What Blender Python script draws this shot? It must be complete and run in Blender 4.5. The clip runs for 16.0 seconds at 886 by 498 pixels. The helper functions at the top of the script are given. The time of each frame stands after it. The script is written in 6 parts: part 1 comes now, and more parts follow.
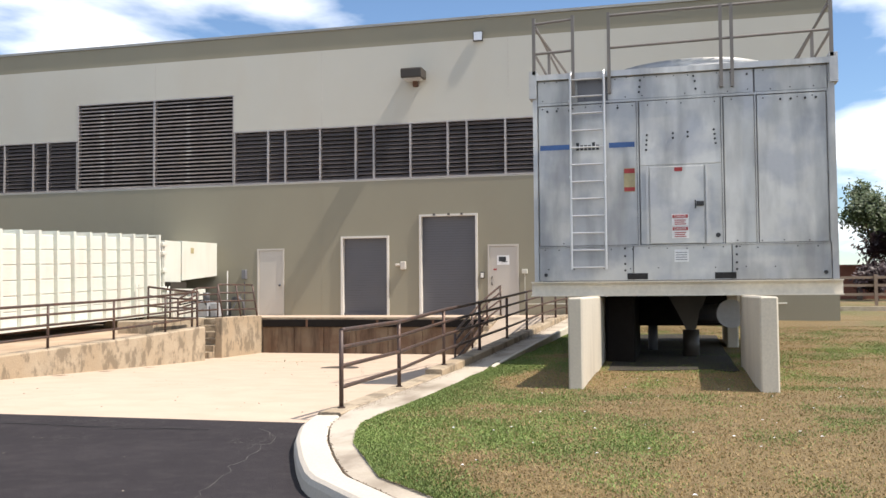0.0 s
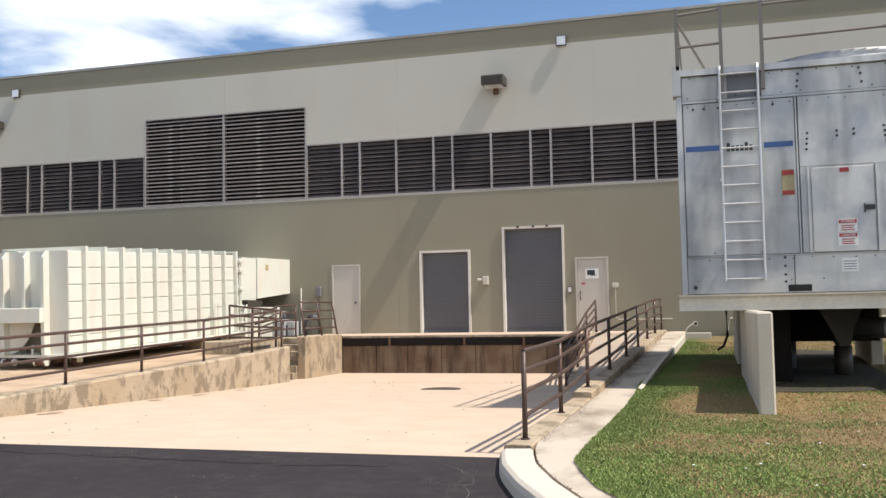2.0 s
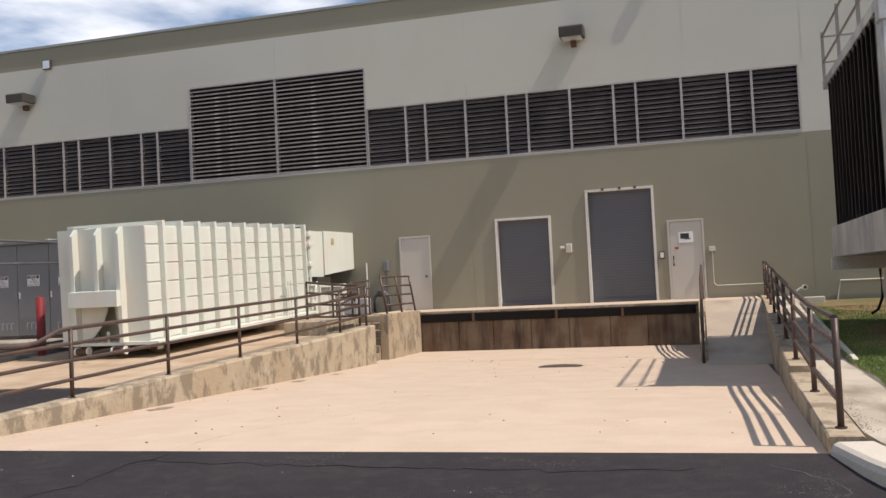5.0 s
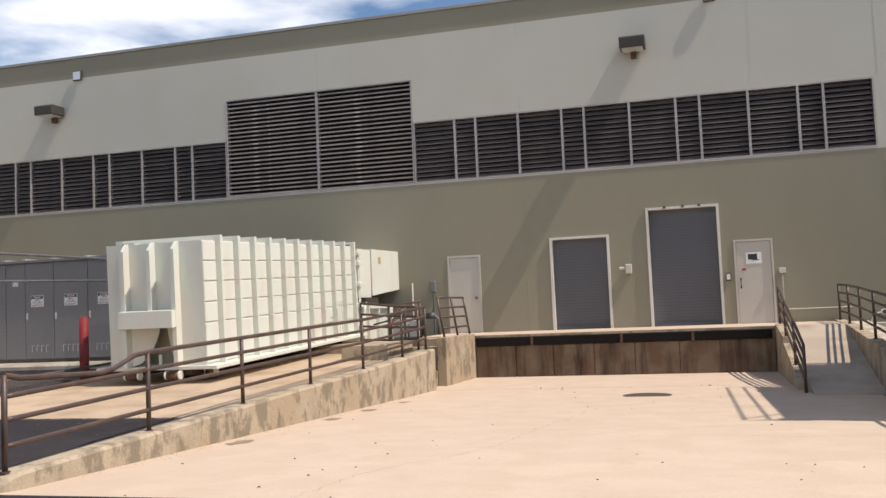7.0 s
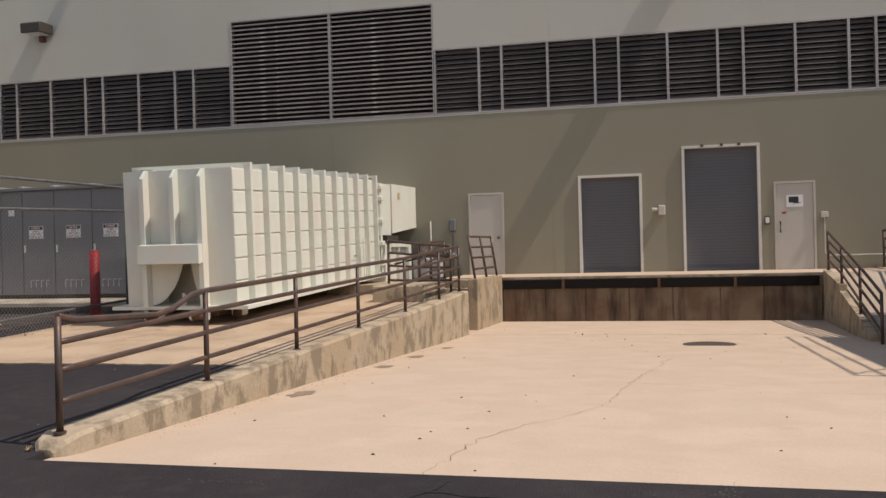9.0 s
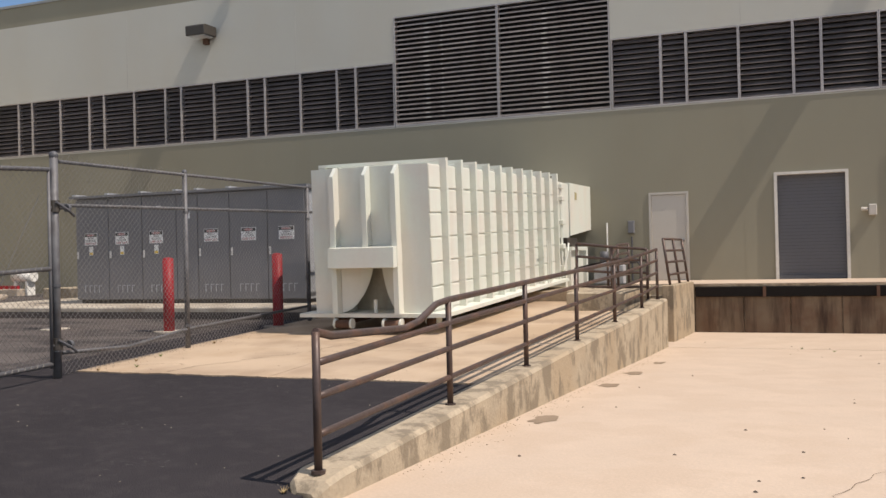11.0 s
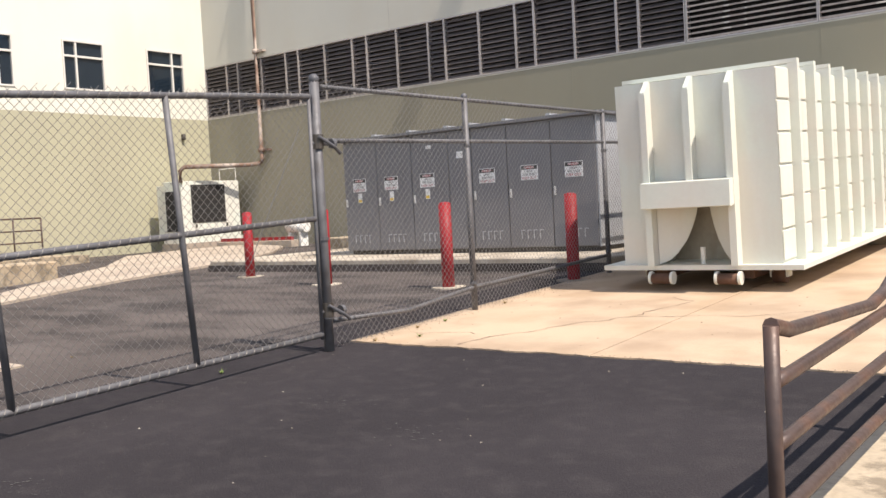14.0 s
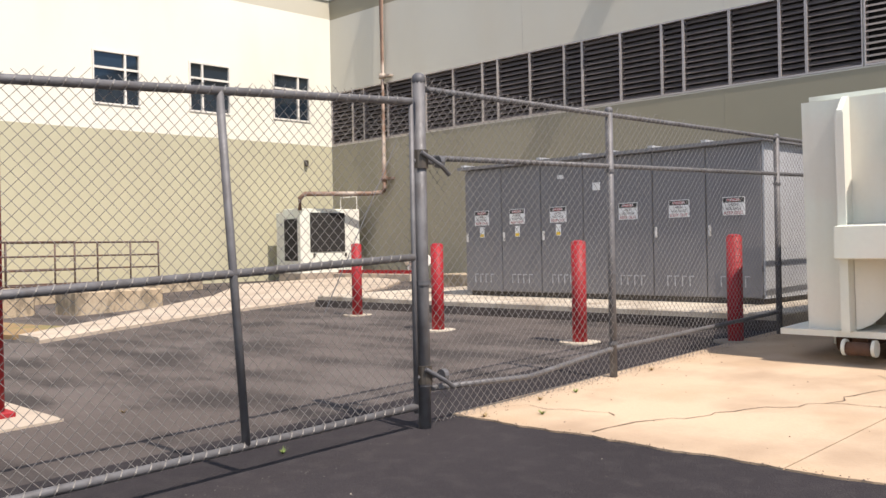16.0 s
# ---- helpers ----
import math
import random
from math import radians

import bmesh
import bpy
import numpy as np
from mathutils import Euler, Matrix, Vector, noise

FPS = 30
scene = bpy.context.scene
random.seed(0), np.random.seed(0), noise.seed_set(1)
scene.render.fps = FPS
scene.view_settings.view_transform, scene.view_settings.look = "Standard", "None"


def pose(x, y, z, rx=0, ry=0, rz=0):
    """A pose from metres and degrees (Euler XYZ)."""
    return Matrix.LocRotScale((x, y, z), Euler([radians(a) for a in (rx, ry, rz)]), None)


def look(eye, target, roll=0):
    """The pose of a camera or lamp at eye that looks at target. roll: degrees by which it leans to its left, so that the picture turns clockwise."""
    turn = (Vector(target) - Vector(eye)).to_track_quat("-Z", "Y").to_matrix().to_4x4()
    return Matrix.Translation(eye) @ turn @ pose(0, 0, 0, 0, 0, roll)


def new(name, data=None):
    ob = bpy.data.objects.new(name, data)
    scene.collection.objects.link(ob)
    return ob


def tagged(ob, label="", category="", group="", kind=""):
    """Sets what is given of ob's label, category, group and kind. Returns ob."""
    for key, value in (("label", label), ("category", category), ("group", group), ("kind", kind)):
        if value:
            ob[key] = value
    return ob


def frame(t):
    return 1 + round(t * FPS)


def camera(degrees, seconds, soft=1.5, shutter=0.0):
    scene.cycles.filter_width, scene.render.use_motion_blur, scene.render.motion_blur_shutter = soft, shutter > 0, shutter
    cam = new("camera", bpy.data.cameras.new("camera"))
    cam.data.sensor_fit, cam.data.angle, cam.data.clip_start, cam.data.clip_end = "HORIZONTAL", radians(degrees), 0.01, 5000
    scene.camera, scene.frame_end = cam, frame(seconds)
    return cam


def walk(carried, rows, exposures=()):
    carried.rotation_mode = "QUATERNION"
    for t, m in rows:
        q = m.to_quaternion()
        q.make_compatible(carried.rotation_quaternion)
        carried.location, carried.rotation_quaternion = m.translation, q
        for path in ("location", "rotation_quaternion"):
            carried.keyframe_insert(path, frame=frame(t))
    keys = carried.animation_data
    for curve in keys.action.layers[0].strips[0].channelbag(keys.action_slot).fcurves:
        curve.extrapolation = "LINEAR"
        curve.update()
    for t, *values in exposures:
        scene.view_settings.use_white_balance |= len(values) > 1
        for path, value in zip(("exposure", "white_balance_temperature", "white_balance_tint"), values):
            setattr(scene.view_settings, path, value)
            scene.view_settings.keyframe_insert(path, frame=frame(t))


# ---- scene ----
cam = camera(51.6, 16.0)
METRES, EYE, TILT, LEAN, TURN = 15.0, 1.6, 0.0, 0.0, 14.1
ROWS = [
    (0.0, 0.0, 0.0, 0.0, 0.02, 2.75, 0.4),
    (0.5, -0.0285, 0.0194, -0.0013, 1.66, 3.87, 1.58),
    (1.0, -0.0543, 0.0402, -0.0005, -0.12, 2.49, 2.63),
    (1.5, -0.0805, 0.0568, 0.0013, 2.22, 3.73, 0.7),
    (2.0, -0.1071, 0.0739, 0.0013, 1.84, 3.78, 1.0),
    (2.5, -0.1329, 0.0953, 0.0008, 3.54, 3.22, 1.22),
    (3.0, -0.1616, 0.1118, -0.0012, 6.74, 3.53, 0.64),
    (3.5, -0.1887, 0.1343, -0.001, 5.27, 3.08, 1.02),
    (6.0, -0.3044, 0.2347, -0.0, 1.2, 2.27, 3.15),
    (6.5, -0.3273, 0.2559, 0.0029, 3.22, 4.36, 3.66),
    (7.0, -0.3523, 0.2731, 0.0019, 1.75, 3.71, 2.39),
    (7.5, -0.3767, 0.2958, -0.0001, 0.52, 1.66, 2.31),
    (8.0, -0.3998, 0.3162, 0.0001, 1.98, -0.27, 2.28),
    (8.5, -0.4208, 0.3371, 0.0009, 0.71, -1.25, 2.87),
    (9.0, -0.4404, 0.3608, 0.0018, -0.13, -0.01, 1.4),
    (11.5, -0.5473, 0.4679, 0.003, 11.46, 0.06, 1.38),
    (12.0, -0.5655, 0.4924, 0.0004, 15.73, -0.7, 1.61),
    (12.5, -0.5783, 0.518, 0.0005, 18.54, -1.35, 2.41),
    (13.0, -0.5884, 0.5463, 0.0016, 21.4, -1.87, 2.5),
    (13.5, -0.6017, 0.5722, 0.0016, 22.18, -2.97, 2.86),
    (14.0, -0.6122, 0.5992, 0.0022, 23.32, -2.54, 3.09),
    (14.5, -0.6258, 0.626, 0.0035, 26.64, -3.17, 1.43),
    (15.0, -0.6409, 0.6532, 0.0049, 28.08, -0.75, 0.08),
    (15.5, -0.6527, 0.6849, 0.006, 29.73, 1.94, 0.83),
    (16.0, -0.6657, 0.7153, 0.0044, 31.34, -0.1, 1.09),
]
walk(cam, [(t, pose(0, 0, EYE, TILT, LEAN, TURN) @ pose(METRES * x, METRES * y, METRES * z, 90 + pitch, roll, yaw)) for t, x, y, z, yaw, pitch, roll in ROWS],
     [(0, 0.47, 6450, 10), (2, 0.32, 6450, 10), (3.5, 0.19, 6450, 10.5), (6, -0.09, 6550, 12), (7, 0.07, 6500, 11.5), (8, -0.21, 6650, 12), (9, -0.31, 6750, 13), (10.2, -0.18, 6650, 12.5),
      (11.5, 0.07, 6550, 11), (12.5, 0.31, 6550, 11.5), (14.5, 0.53, 6550, 11.5), (16, 0.52, 6550, 12)])

# light
world = bpy.data.worlds.new("sky")
scene.world = world
world.use_nodes = True
wn, wl = world.node_tree.nodes, world.node_tree.links
wn.clear()
w_out = wn.new("ShaderNodeOutputWorld")
w_bg = wn.new("ShaderNodeBackground")
w_bg.inputs["Strength"].default_value = 0.115
w_sky = wn.new("ShaderNodeTexSky")
w_sky.sky_type = "NISHITA"
w_sky.sun_disc = False
w_sky.sun_elevation = radians(58)
w_sky.sun_rotation = radians(95)
w_sky.dust_density = 0.1
w_sky.ozone_density = 4.5
w_tc = wn.new("ShaderNodeTexCoord")
w_sep = wn.new("ShaderNodeSeparateXYZ")
w_add = wn.new("ShaderNodeMath")
w_add.operation, w_add.inputs[1].default_value = "ADD", 0.22
w_div = wn.new("ShaderNodeVectorMath")
w_div.operation = "DIVIDE"
w_comb = wn.new("ShaderNodeCombineXYZ")
w_noise = wn.new("ShaderNodeTexNoise")
w_noise.inputs["Scale"].default_value = 1.15
w_noise.inputs["Detail"].default_value = 7.0
w_noise.inputs["Roughness"].default_value = 0.52
w_noise.inputs["Distortion"].default_value = 0.25
w_ramp = wn.new("ShaderNodeValToRGB")
w_ramp.color_ramp.elements[0].position = 0.49
w_ramp.color_ramp.elements[1].position = 0.62
w_mix = wn.new("ShaderNodeMix")
w_mix.data_type = "RGBA"
w_mix.inputs[7].default_value = (10.6, 10.7, 11.0, 1)
wl.new(w_tc.outputs["Generated"], w_sep.inputs[0])
wl.new(w_sep.outputs[2], w_add.inputs[0])
for k in range(3):
    wl.new(w_add.outputs[0], w_comb.inputs[k])
wl.new(w_tc.outputs["Generated"], w_div.inputs[0])
wl.new(w_comb.outputs[0], w_div.inputs[1])
w_off = wn.new("ShaderNodeVectorMath")
w_off.operation, w_off.inputs[1].default_value = "ADD", (0.42, 0.16, 0.0)
wl.new(w_div.outputs[0], w_off.inputs[0])
wl.new(w_off.outputs[0], w_noise.inputs["Vector"])
wl.new(w_noise.outputs[0], w_ramp.inputs[0])
wl.new(w_ramp.outputs[0], w_mix.inputs[0])
wl.new(w_sky.outputs[0], w_mix.inputs[6])
wl.new(w_mix.outputs[2], w_bg.inputs["Color"])
wl.new(w_bg.outputs[0], w_out.inputs[0])

sun = new("sun", bpy.data.lights.new("sun", "SUN"))
sun.data.energy, sun.data.angle, sun.data.color = 4.9, radians(0.55), (1.0, 0.905, 0.80)
sun.matrix_world = look((0, 0, 30), (-0.62, 0.08, 29.0))


# materials
def material(name, base, rough=0.7, metal=0.0, dark=0.8, light=1.12, big=0.6, fine=18.0, bump=0.15,
             stain=None, stain_amount=0.0, stain_scale=(1.2, 1.2, 0.25), speck=0.0, piece=0.0, tint=None, tint_scale=0.35, clear=0.0, grain=0.3, spec=0.5, edge=(0.48, 0.68), ragged=0.5):
    m = bpy.data.materials.new(name)
    m.use_nodes = True
    n, l = m.node_tree.nodes, m.node_tree.links
    b = n["Principled BSDF"]
    b.inputs["Metallic"].default_value = metal
    b.inputs["Specular IOR Level"].default_value = spec
    pos = n.new("ShaderNodeNewGeometry")

    def noise_tex(scale, detail=4.0, vec=None, rugged=0.5):
        t = n.new("ShaderNodeTexNoise")
        t.inputs["Roughness"].default_value = rugged
        t.inputs["Scale"].default_value, t.inputs["Detail"].default_value = scale, detail
        l.new(vec if vec else pos.outputs["Position"], t.inputs["Vector"])
        return t.outputs[0]

    def ranged(v, a, c, lo=0.3, hi=0.7):
        r = n.new("ShaderNodeMapRange")
        for k, x in ((1, lo), (2, hi), (3, a), (4, c)):
            r.inputs[k].default_value = x
        l.new(v, r.inputs[0])
        return r.outputs[0]

    def mixed(fac, a, c, mode="MIX"):
        x = n.new("ShaderNodeMix")
        x.data_type, x.blend_type = "RGBA", mode
        for sock, v in ((x.inputs[0], fac), (x.inputs[6], a), (x.inputs[7], c)):
            if isinstance(v, (float, int)):
                sock.default_value = v
            elif isinstance(v, tuple):
                sock.default_value = (*v[:3], 1)
            else:
                l.new(v, sock)
        return x.outputs[2]

    def scaled(v, f):
        return tuple(min(1.0, c * f) for c in v)

    col = mixed(ranged(noise_tex(big, 5.0), 0.0, 1.0), scaled(base, dark), scaled(base, light))
    if tint:
        col = mixed(ranged(noise_tex(tint_scale, 6.0), 0.0, 1.0, 0.46, 0.6), col, tint)
    fine_out = noise_tex(fine, 6.0)
    col = mixed(grain, col, mixed(ranged(fine_out, 0.0, 1.0), scaled(base, 0.72), scaled(base, 1.22)))
    if stain:
        mp = n.new("ShaderNodeMapping")
        mp.inputs["Scale"].default_value = stain_scale
        l.new(pos.outputs["Position"], mp.inputs[0])
        s = noise_tex(2.0, 9.0, mp.outputs[0], ragged)
        col = mixed(ranged(s, 0.0, stain_amount, *edge), col, stain)
    if speck:
        v = n.new("ShaderNodeTexVoronoi")
        v.inputs["Scale"].default_value = 55.0
        l.new(pos.outputs["Position"], v.inputs["Vector"])
        col = mixed(ranged(v.outputs["Distance"], speck, 0.0, 0.05, 0.22), col, (0.75, 0.72, 0.66))
    if piece:
        o = n.new("ShaderNodeObjectInfo")
        h = n.new("ShaderNodeHueSaturation")
        l.new(col, h.inputs["Color"])
        l.new(ranged(o.outputs["Random"], 1 - piece, 1 + piece, 0, 1), h.inputs["Value"])
        col = h.outputs[0]
    l.new(col, b.inputs["Base Color"])
    l.new(ranged(fine_out, max(0.03, rough - 0.12), min(1.0, rough + 0.12)), b.inputs["Roughness"])
    if clear:
        b.inputs["Coat Weight"].default_value = clear
    if bump:
        bp = n.new("ShaderNodeBump")
        bp.inputs["Strength"].default_value, bp.inputs["Distance"].default_value = bump, 0.02
        l.new(fine_out, bp.inputs["Height"])
        l.new(bp.outputs[0], b.inputs["Normal"])
    return m


M_OLIVE = material("olive_wall_paint", (0.27, 0.25, 0.184), 0.85, dark=0.94, light=1.05, big=0.25, fine=40, bump=0.06, stain=(0.24, 0.21, 0.15), stain_amount=0.22, stain_scale=(0.35, 0.35, 0.12), grain=0.1)
M_CREAM = material("cream_wall_paint", (0.53, 0.515, 0.45), 0.85, dark=0.95, light=1.04, big=0.25, fine=40, bump=0.06, stain=(0.5, 0.45, 0.36), stain_amount=0.25, stain_scale=(0.35, 0.35, 0.12), grain=0.1)
M_BAND = material("pale_band_paint", (0.46, 0.43, 0.34), 0.85, dark=0.95, light=1.04, big=0.25, fine=40, bump=0.06, grain=0.1)
# lighter copies of olive and cream, with the wing's sunlight put into the colour
M_WINGO = material("sunlit_olive_wing_paint", (0.42, 0.395, 0.275), 0.85, dark=0.94, light=1.05, big=0.25, fine=40, bump=0.06, stain=(0.3, 0.27, 0.2), stain_amount=0.2, stain_scale=(0.35, 0.35, 0.12), grain=0.1)
M_WINGC = material("sunlit_cream_wing_paint", (0.70, 0.675, 0.575), 0.85, dark=0.95, light=1.04, big=0.25, fine=40, bump=0.06, stain=(0.55, 0.5, 0.4), stain_amount=0.2, stain_scale=(0.35, 0.35, 0.12), grain=0.1)
M_JOINT = material("pale_joint_sealant", (0.52, 0.495, 0.435), 0.8, bump=0)
M_COPING = material("coping_metal", (0.36, 0.35, 0.32), 0.5, 0.6)
M_LOUVER = material("louver_slat_metal", (0.15, 0.13, 0.125), 0.5, 0.35, dark=0.8, light=1.2, bump=0.05, piece=0.12, stain=(0.09, 0.08, 0.075), stain_amount=0.5)
M_MULLION = material("anodised_mullion", (0.46, 0.42, 0.4), 0.45, 0.5, bump=0.03)
# near-black, stands in for unlit depth behind openings
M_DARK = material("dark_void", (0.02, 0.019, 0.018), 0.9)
M_ROLLUP = material("grey_rollup_paint", (0.105, 0.105, 0.116), 0.55, 0.1, dark=0.92, light=1.08, bump=0.02, grain=0.08)
M_FRAME = material("white_door_frame", (0.66, 0.63, 0.57), 0.55, bump=0.03)
M_DOOR = material("pale_door_paint", (0.5, 0.465, 0.41), 0.55, dark=0.95, light=1.04, bump=0.02, grain=0.06)
M_ASPHALT = material("asphalt", (0.031, 0.0275, 0.030), 0.95, dark=0.85, light=1.2, big=0.5, fine=90, bump=0.5, tint=(0.042, 0.0372, 0.0398), tint_scale=0.7, stain=(0.062, 0.055, 0.055), stain_amount=0.3, stain_scale=(3.2, 3.6, 1), speck=0.06, spec=0.12, grain=0.45)
M_YARD = material("worn_asphalt", (0.095, 0.08, 0.073), 0.95, dark=0.7, light=1.3, big=0.4, fine=60, bump=0.35, tint=(0.125, 0.108, 0.1), tint_scale=0.5, stain=(0.028, 0.025, 0.025), stain_amount=0.75, stain_scale=(0.3, 0.9, 1), speck=0.08, spec=0.15, edge=(0.46, 0.6), ragged=0.62)
M_APRON = material("tan_concrete_paving", (0.535, 0.42, 0.318), 0.85, dark=0.94, light=1.05, big=1.3, fine=45, bump=0.14, tint=(0.50, 0.385, 0.285), tint_scale=1.6, stain=(0.42, 0.32, 0.225), stain_amount=0.22, stain_scale=(2.6, 2.2, 1), grain=0.25, edge=(0.52, 0.7), ragged=0.7)
M_RAMP = material("grey_ramp_concrete", (0.42, 0.35, 0.275), 0.88, dark=0.9, light=1.06, big=1.0, fine=45, bump=0.14, tint=(0.35, 0.285, 0.225), tint_scale=0.9, stain=(0.22, 0.175, 0.13), stain_amount=0.45, stain_scale=(0.8, 0.5, 1), grain=0.22)
M_SLAB = material("rusty_tan_slab_concrete", (0.47, 0.355, 0.245), 0.88, dark=0.9, light=1.08, big=1.0, fine=45, bump=0.16, tint=(0.40, 0.285, 0.18), tint_scale=0.8, stain=(0.24, 0.16, 0.1), stain_amount=0.5, stain_scale=(0.6, 0.6, 1), grain=0.25)
M_PAVE = material("pale_sidewalk_concrete", (0.50, 0.44, 0.355), 0.85, dark=0.9, light=1.06, big=0.6, fine=45, bump=0.14, tint=(0.36, 0.305, 0.235), tint_scale=1.1, stain=(0.17, 0.13, 0.09), stain_amount=0.65, stain_scale=(1.2, 0.5, 1))
M_CURB = material("whitened_curb_concrete", (0.56, 0.505, 0.425), 0.8, dark=0.92, light=1.05, big=0.8, fine=40, bump=0.12)
M_WALLC = material("weathered_concrete", (0.41, 0.335, 0.238), 0.88, dark=0.82, light=1.12, big=2.6, fine=34, bump=0.3, tint=(0.36, 0.27, 0.17), tint_scale=0.9, stain=(0.17, 0.135, 0.092), stain_amount=0.75, stain_scale=(1.5, 1.5, 0.9), grain=0.4, edge=(0.49, 0.57), ragged=0.68)
M_DOCKC = material("rust_stained_dock_face", (0.20, 0.145, 0.095), 0.85, dark=0.7, light=1.2, big=0.8, fine=30, bump=0.2, tint=(0.13, 0.07, 0.04), tint_scale=1.4, stain=(0.045, 0.024, 0.014), stain_amount=0.9, stain_scale=(1.7, 1.7, 0.22), ragged=0.62)
M_PIER = material("smooth_pier_concrete", (0.57, 0.52, 0.425), 0.85, dark=0.9, light=1.05, big=1.0, fine=35, bump=0.04, stain=(0.4, 0.36, 0.3), stain_amount=0.5)
# rubber, and the black of the shade boxes added under the tower
M_RUBBER_SHADE = material("black_rubber_and_shade", (0.014, 0.012, 0.011), 0.85, bump=0.3, spec=0.15)
M_RAIL = material("brown_painted_pipe", (0.075, 0.05, 0.042), 0.5, 0.2, dark=0.8, light=1.25, big=3, fine=30, bump=0.1, stain=(0.16, 0.075, 0.04), stain_amount=0.45, stain_scale=(3, 3, 3))
M_GALV = material("galvanised_sheet", (0.575, 0.57, 0.545), 0.42, 0.4, dark=0.85, light=1.1, big=1.3, fine=22, bump=0.02, tint=(0.40, 0.41, 0.43), tint_scale=1.5, stain=(0.22, 0.22, 0.22), stain_amount=0.65, stain_scale=(1.3, 1.3, 0.3), piece=0.09, grain=0.1)
M_GALVD = material("galvanised_pipe", (0.105, 0.105, 0.112), 0.6, 0.25, dark=0.8, light=1.2, big=4, fine=40, bump=0.05)
M_FENCE = material("weathered_galvanised_pipe", (0.135, 0.133, 0.138), 0.6, 0.25, dark=0.75, light=1.25, big=9, fine=60, bump=0.08, stain=(0.07, 0.06, 0.055), stain_amount=0.5, stain_scale=(6, 6, 3))
M_TOWERRAIL = material("weathered_rail_steel", (0.22, 0.20, 0.18), 0.6, 0.4, bump=0.05)
M_ALU = material("aluminium", (0.6, 0.6, 0.6), 0.4, 0.6, bump=0.0, grain=0.05)
M_BEAM = material("pale_painted_beam", (0.66, 0.61, 0.51), 0.55, 0.1, bump=0.04, stain=(0.42, 0.36, 0.3), stain_amount=0.25)
M_WHITE = material("cream_white_paint", (0.65, 0.67, 0.595), 0.5, dark=0.96, light=1.02, big=1.0, fine=25, bump=0.02, stain=(0.6, 0.55, 0.45), stain_amount=0.3, stain_scale=(2, 2, 0.3), tint=(0.66, 0.64, 0.57), tint_scale=1.2, grain=0.06)
M_FILL = material("brown_fill_media", (0.15, 0.122, 0.108), 0.8, dark=0.8, light=1.15, big=2, fine=30, bump=0.1, stain=(0.08, 0.062, 0.055), stain_amount=0.5, stain_scale=(2, 2, 0.3))
M_TALL = material("pale_louver_slat_metal", (0.36, 0.31, 0.28), 0.5, 0.2, dark=0.8, light=1.15, bump=0.03, piece=0.15, stain=(0.17, 0.13, 0.12), stain_amount=0.5)
M_MINERAL = material("white_mineral_streak", (0.6, 0.56, 0.51), 0.7, bump=0.05)
# cream paint with rust stains, its base darkened for the shade of the recess
M_POCKET = material("shaded_stained_cream_paint", (0.42, 0.37, 0.28), 0.7, bump=0.05, stain=(0.2, 0.13, 0.07), stain_amount=0.6, stain_scale=(2, 2, 0.6))
M_FADED = material("faded_label", (0.42, 0.36, 0.2), 0.5, bump=0)
M_CRACK = material("crack_dirt", (0.12, 0.085, 0.055), 0.95, bump=0.2)
M_WIRE = material("galvanised_wire", (0.24, 0.225, 0.21), 0.55, 0.3, bump=0)
M_DUST = material("pale_dust", (0.11, 0.1, 0.092), 0.95, bump=0.2)
M_PATCH = material("damp_dirt", (0.27, 0.20, 0.135), 0.95, bump=0.2)
M_SCUFF = material("scuffed_asphalt", (0.085, 0.077, 0.073), 0.95, bump=0.2)
M_RUST = material("rusty_steel", (0.13, 0.07, 0.045), 0.8, 0.3, dark=0.7, light=1.3, big=6, fine=40, bump=0.3)
M_SWITCH = material("slate_grey_enamel", (0.168, 0.168, 0.18), 0.45, 0.15, dark=0.93, light=1.06, big=0.8, fine=30, bump=0.01, grain=0.06)
M_SWTOP = material("pale_grey_enamel", (0.4, 0.41, 0.43), 0.5, 0.1, bump=0.02)
M_RED = material("red_bollard_paint", (0.30, 0.013, 0.02), 0.6, dark=0.85, light=1.1, big=3, fine=30, bump=0.06, stain=(0.22, 0.03, 0.03), stain_amount=0.5, spec=0.3)
M_SIGNW = material("white_sign", (0.8, 0.8, 0.78), 0.4, bump=0.0)
M_SIGNR = material("red_sign_ink", (0.36, 0.035, 0.035), 0.5, bump=0.0)
M_SIGNK = material("black_sign_ink", (0.02, 0.02, 0.022), 0.4, bump=0.0)
M_SIGNY = material("yellow_sign_ink", (0.75, 0.5, 0.05), 0.4, bump=0.0)
M_BLUE = material("blue_stripe", (0.035, 0.10, 0.28), 0.4, bump=0.0)
M_GLASS = material("dark_tinted_glazing", (0.012, 0.02, 0.03), 0.06, 0.0, dark=0.95, light=1.05, bump=0.0, clear=0.6)
M_LAMP = material("bronze_lamp_housing", (0.07, 0.06, 0.05), 0.5, 0.3, bump=0.03)
M_LENS = material("floodlight_lens", (0.8, 0.82, 0.84), 0.15, 0.2, bump=0.0)
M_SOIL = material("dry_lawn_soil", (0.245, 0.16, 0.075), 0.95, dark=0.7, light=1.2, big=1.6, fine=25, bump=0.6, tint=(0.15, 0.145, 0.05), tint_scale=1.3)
M_GRASSG = material("green_grass_blades", (0.165, 0.225, 0.055), 0.7, dark=0.7, light=1.3, big=0.8, fine=10, bump=0)
M_GRASSD = material("dry_grass_blades", (0.33, 0.235, 0.105), 0.75, dark=0.75, light=1.2, big=0.8, fine=10, bump=0)
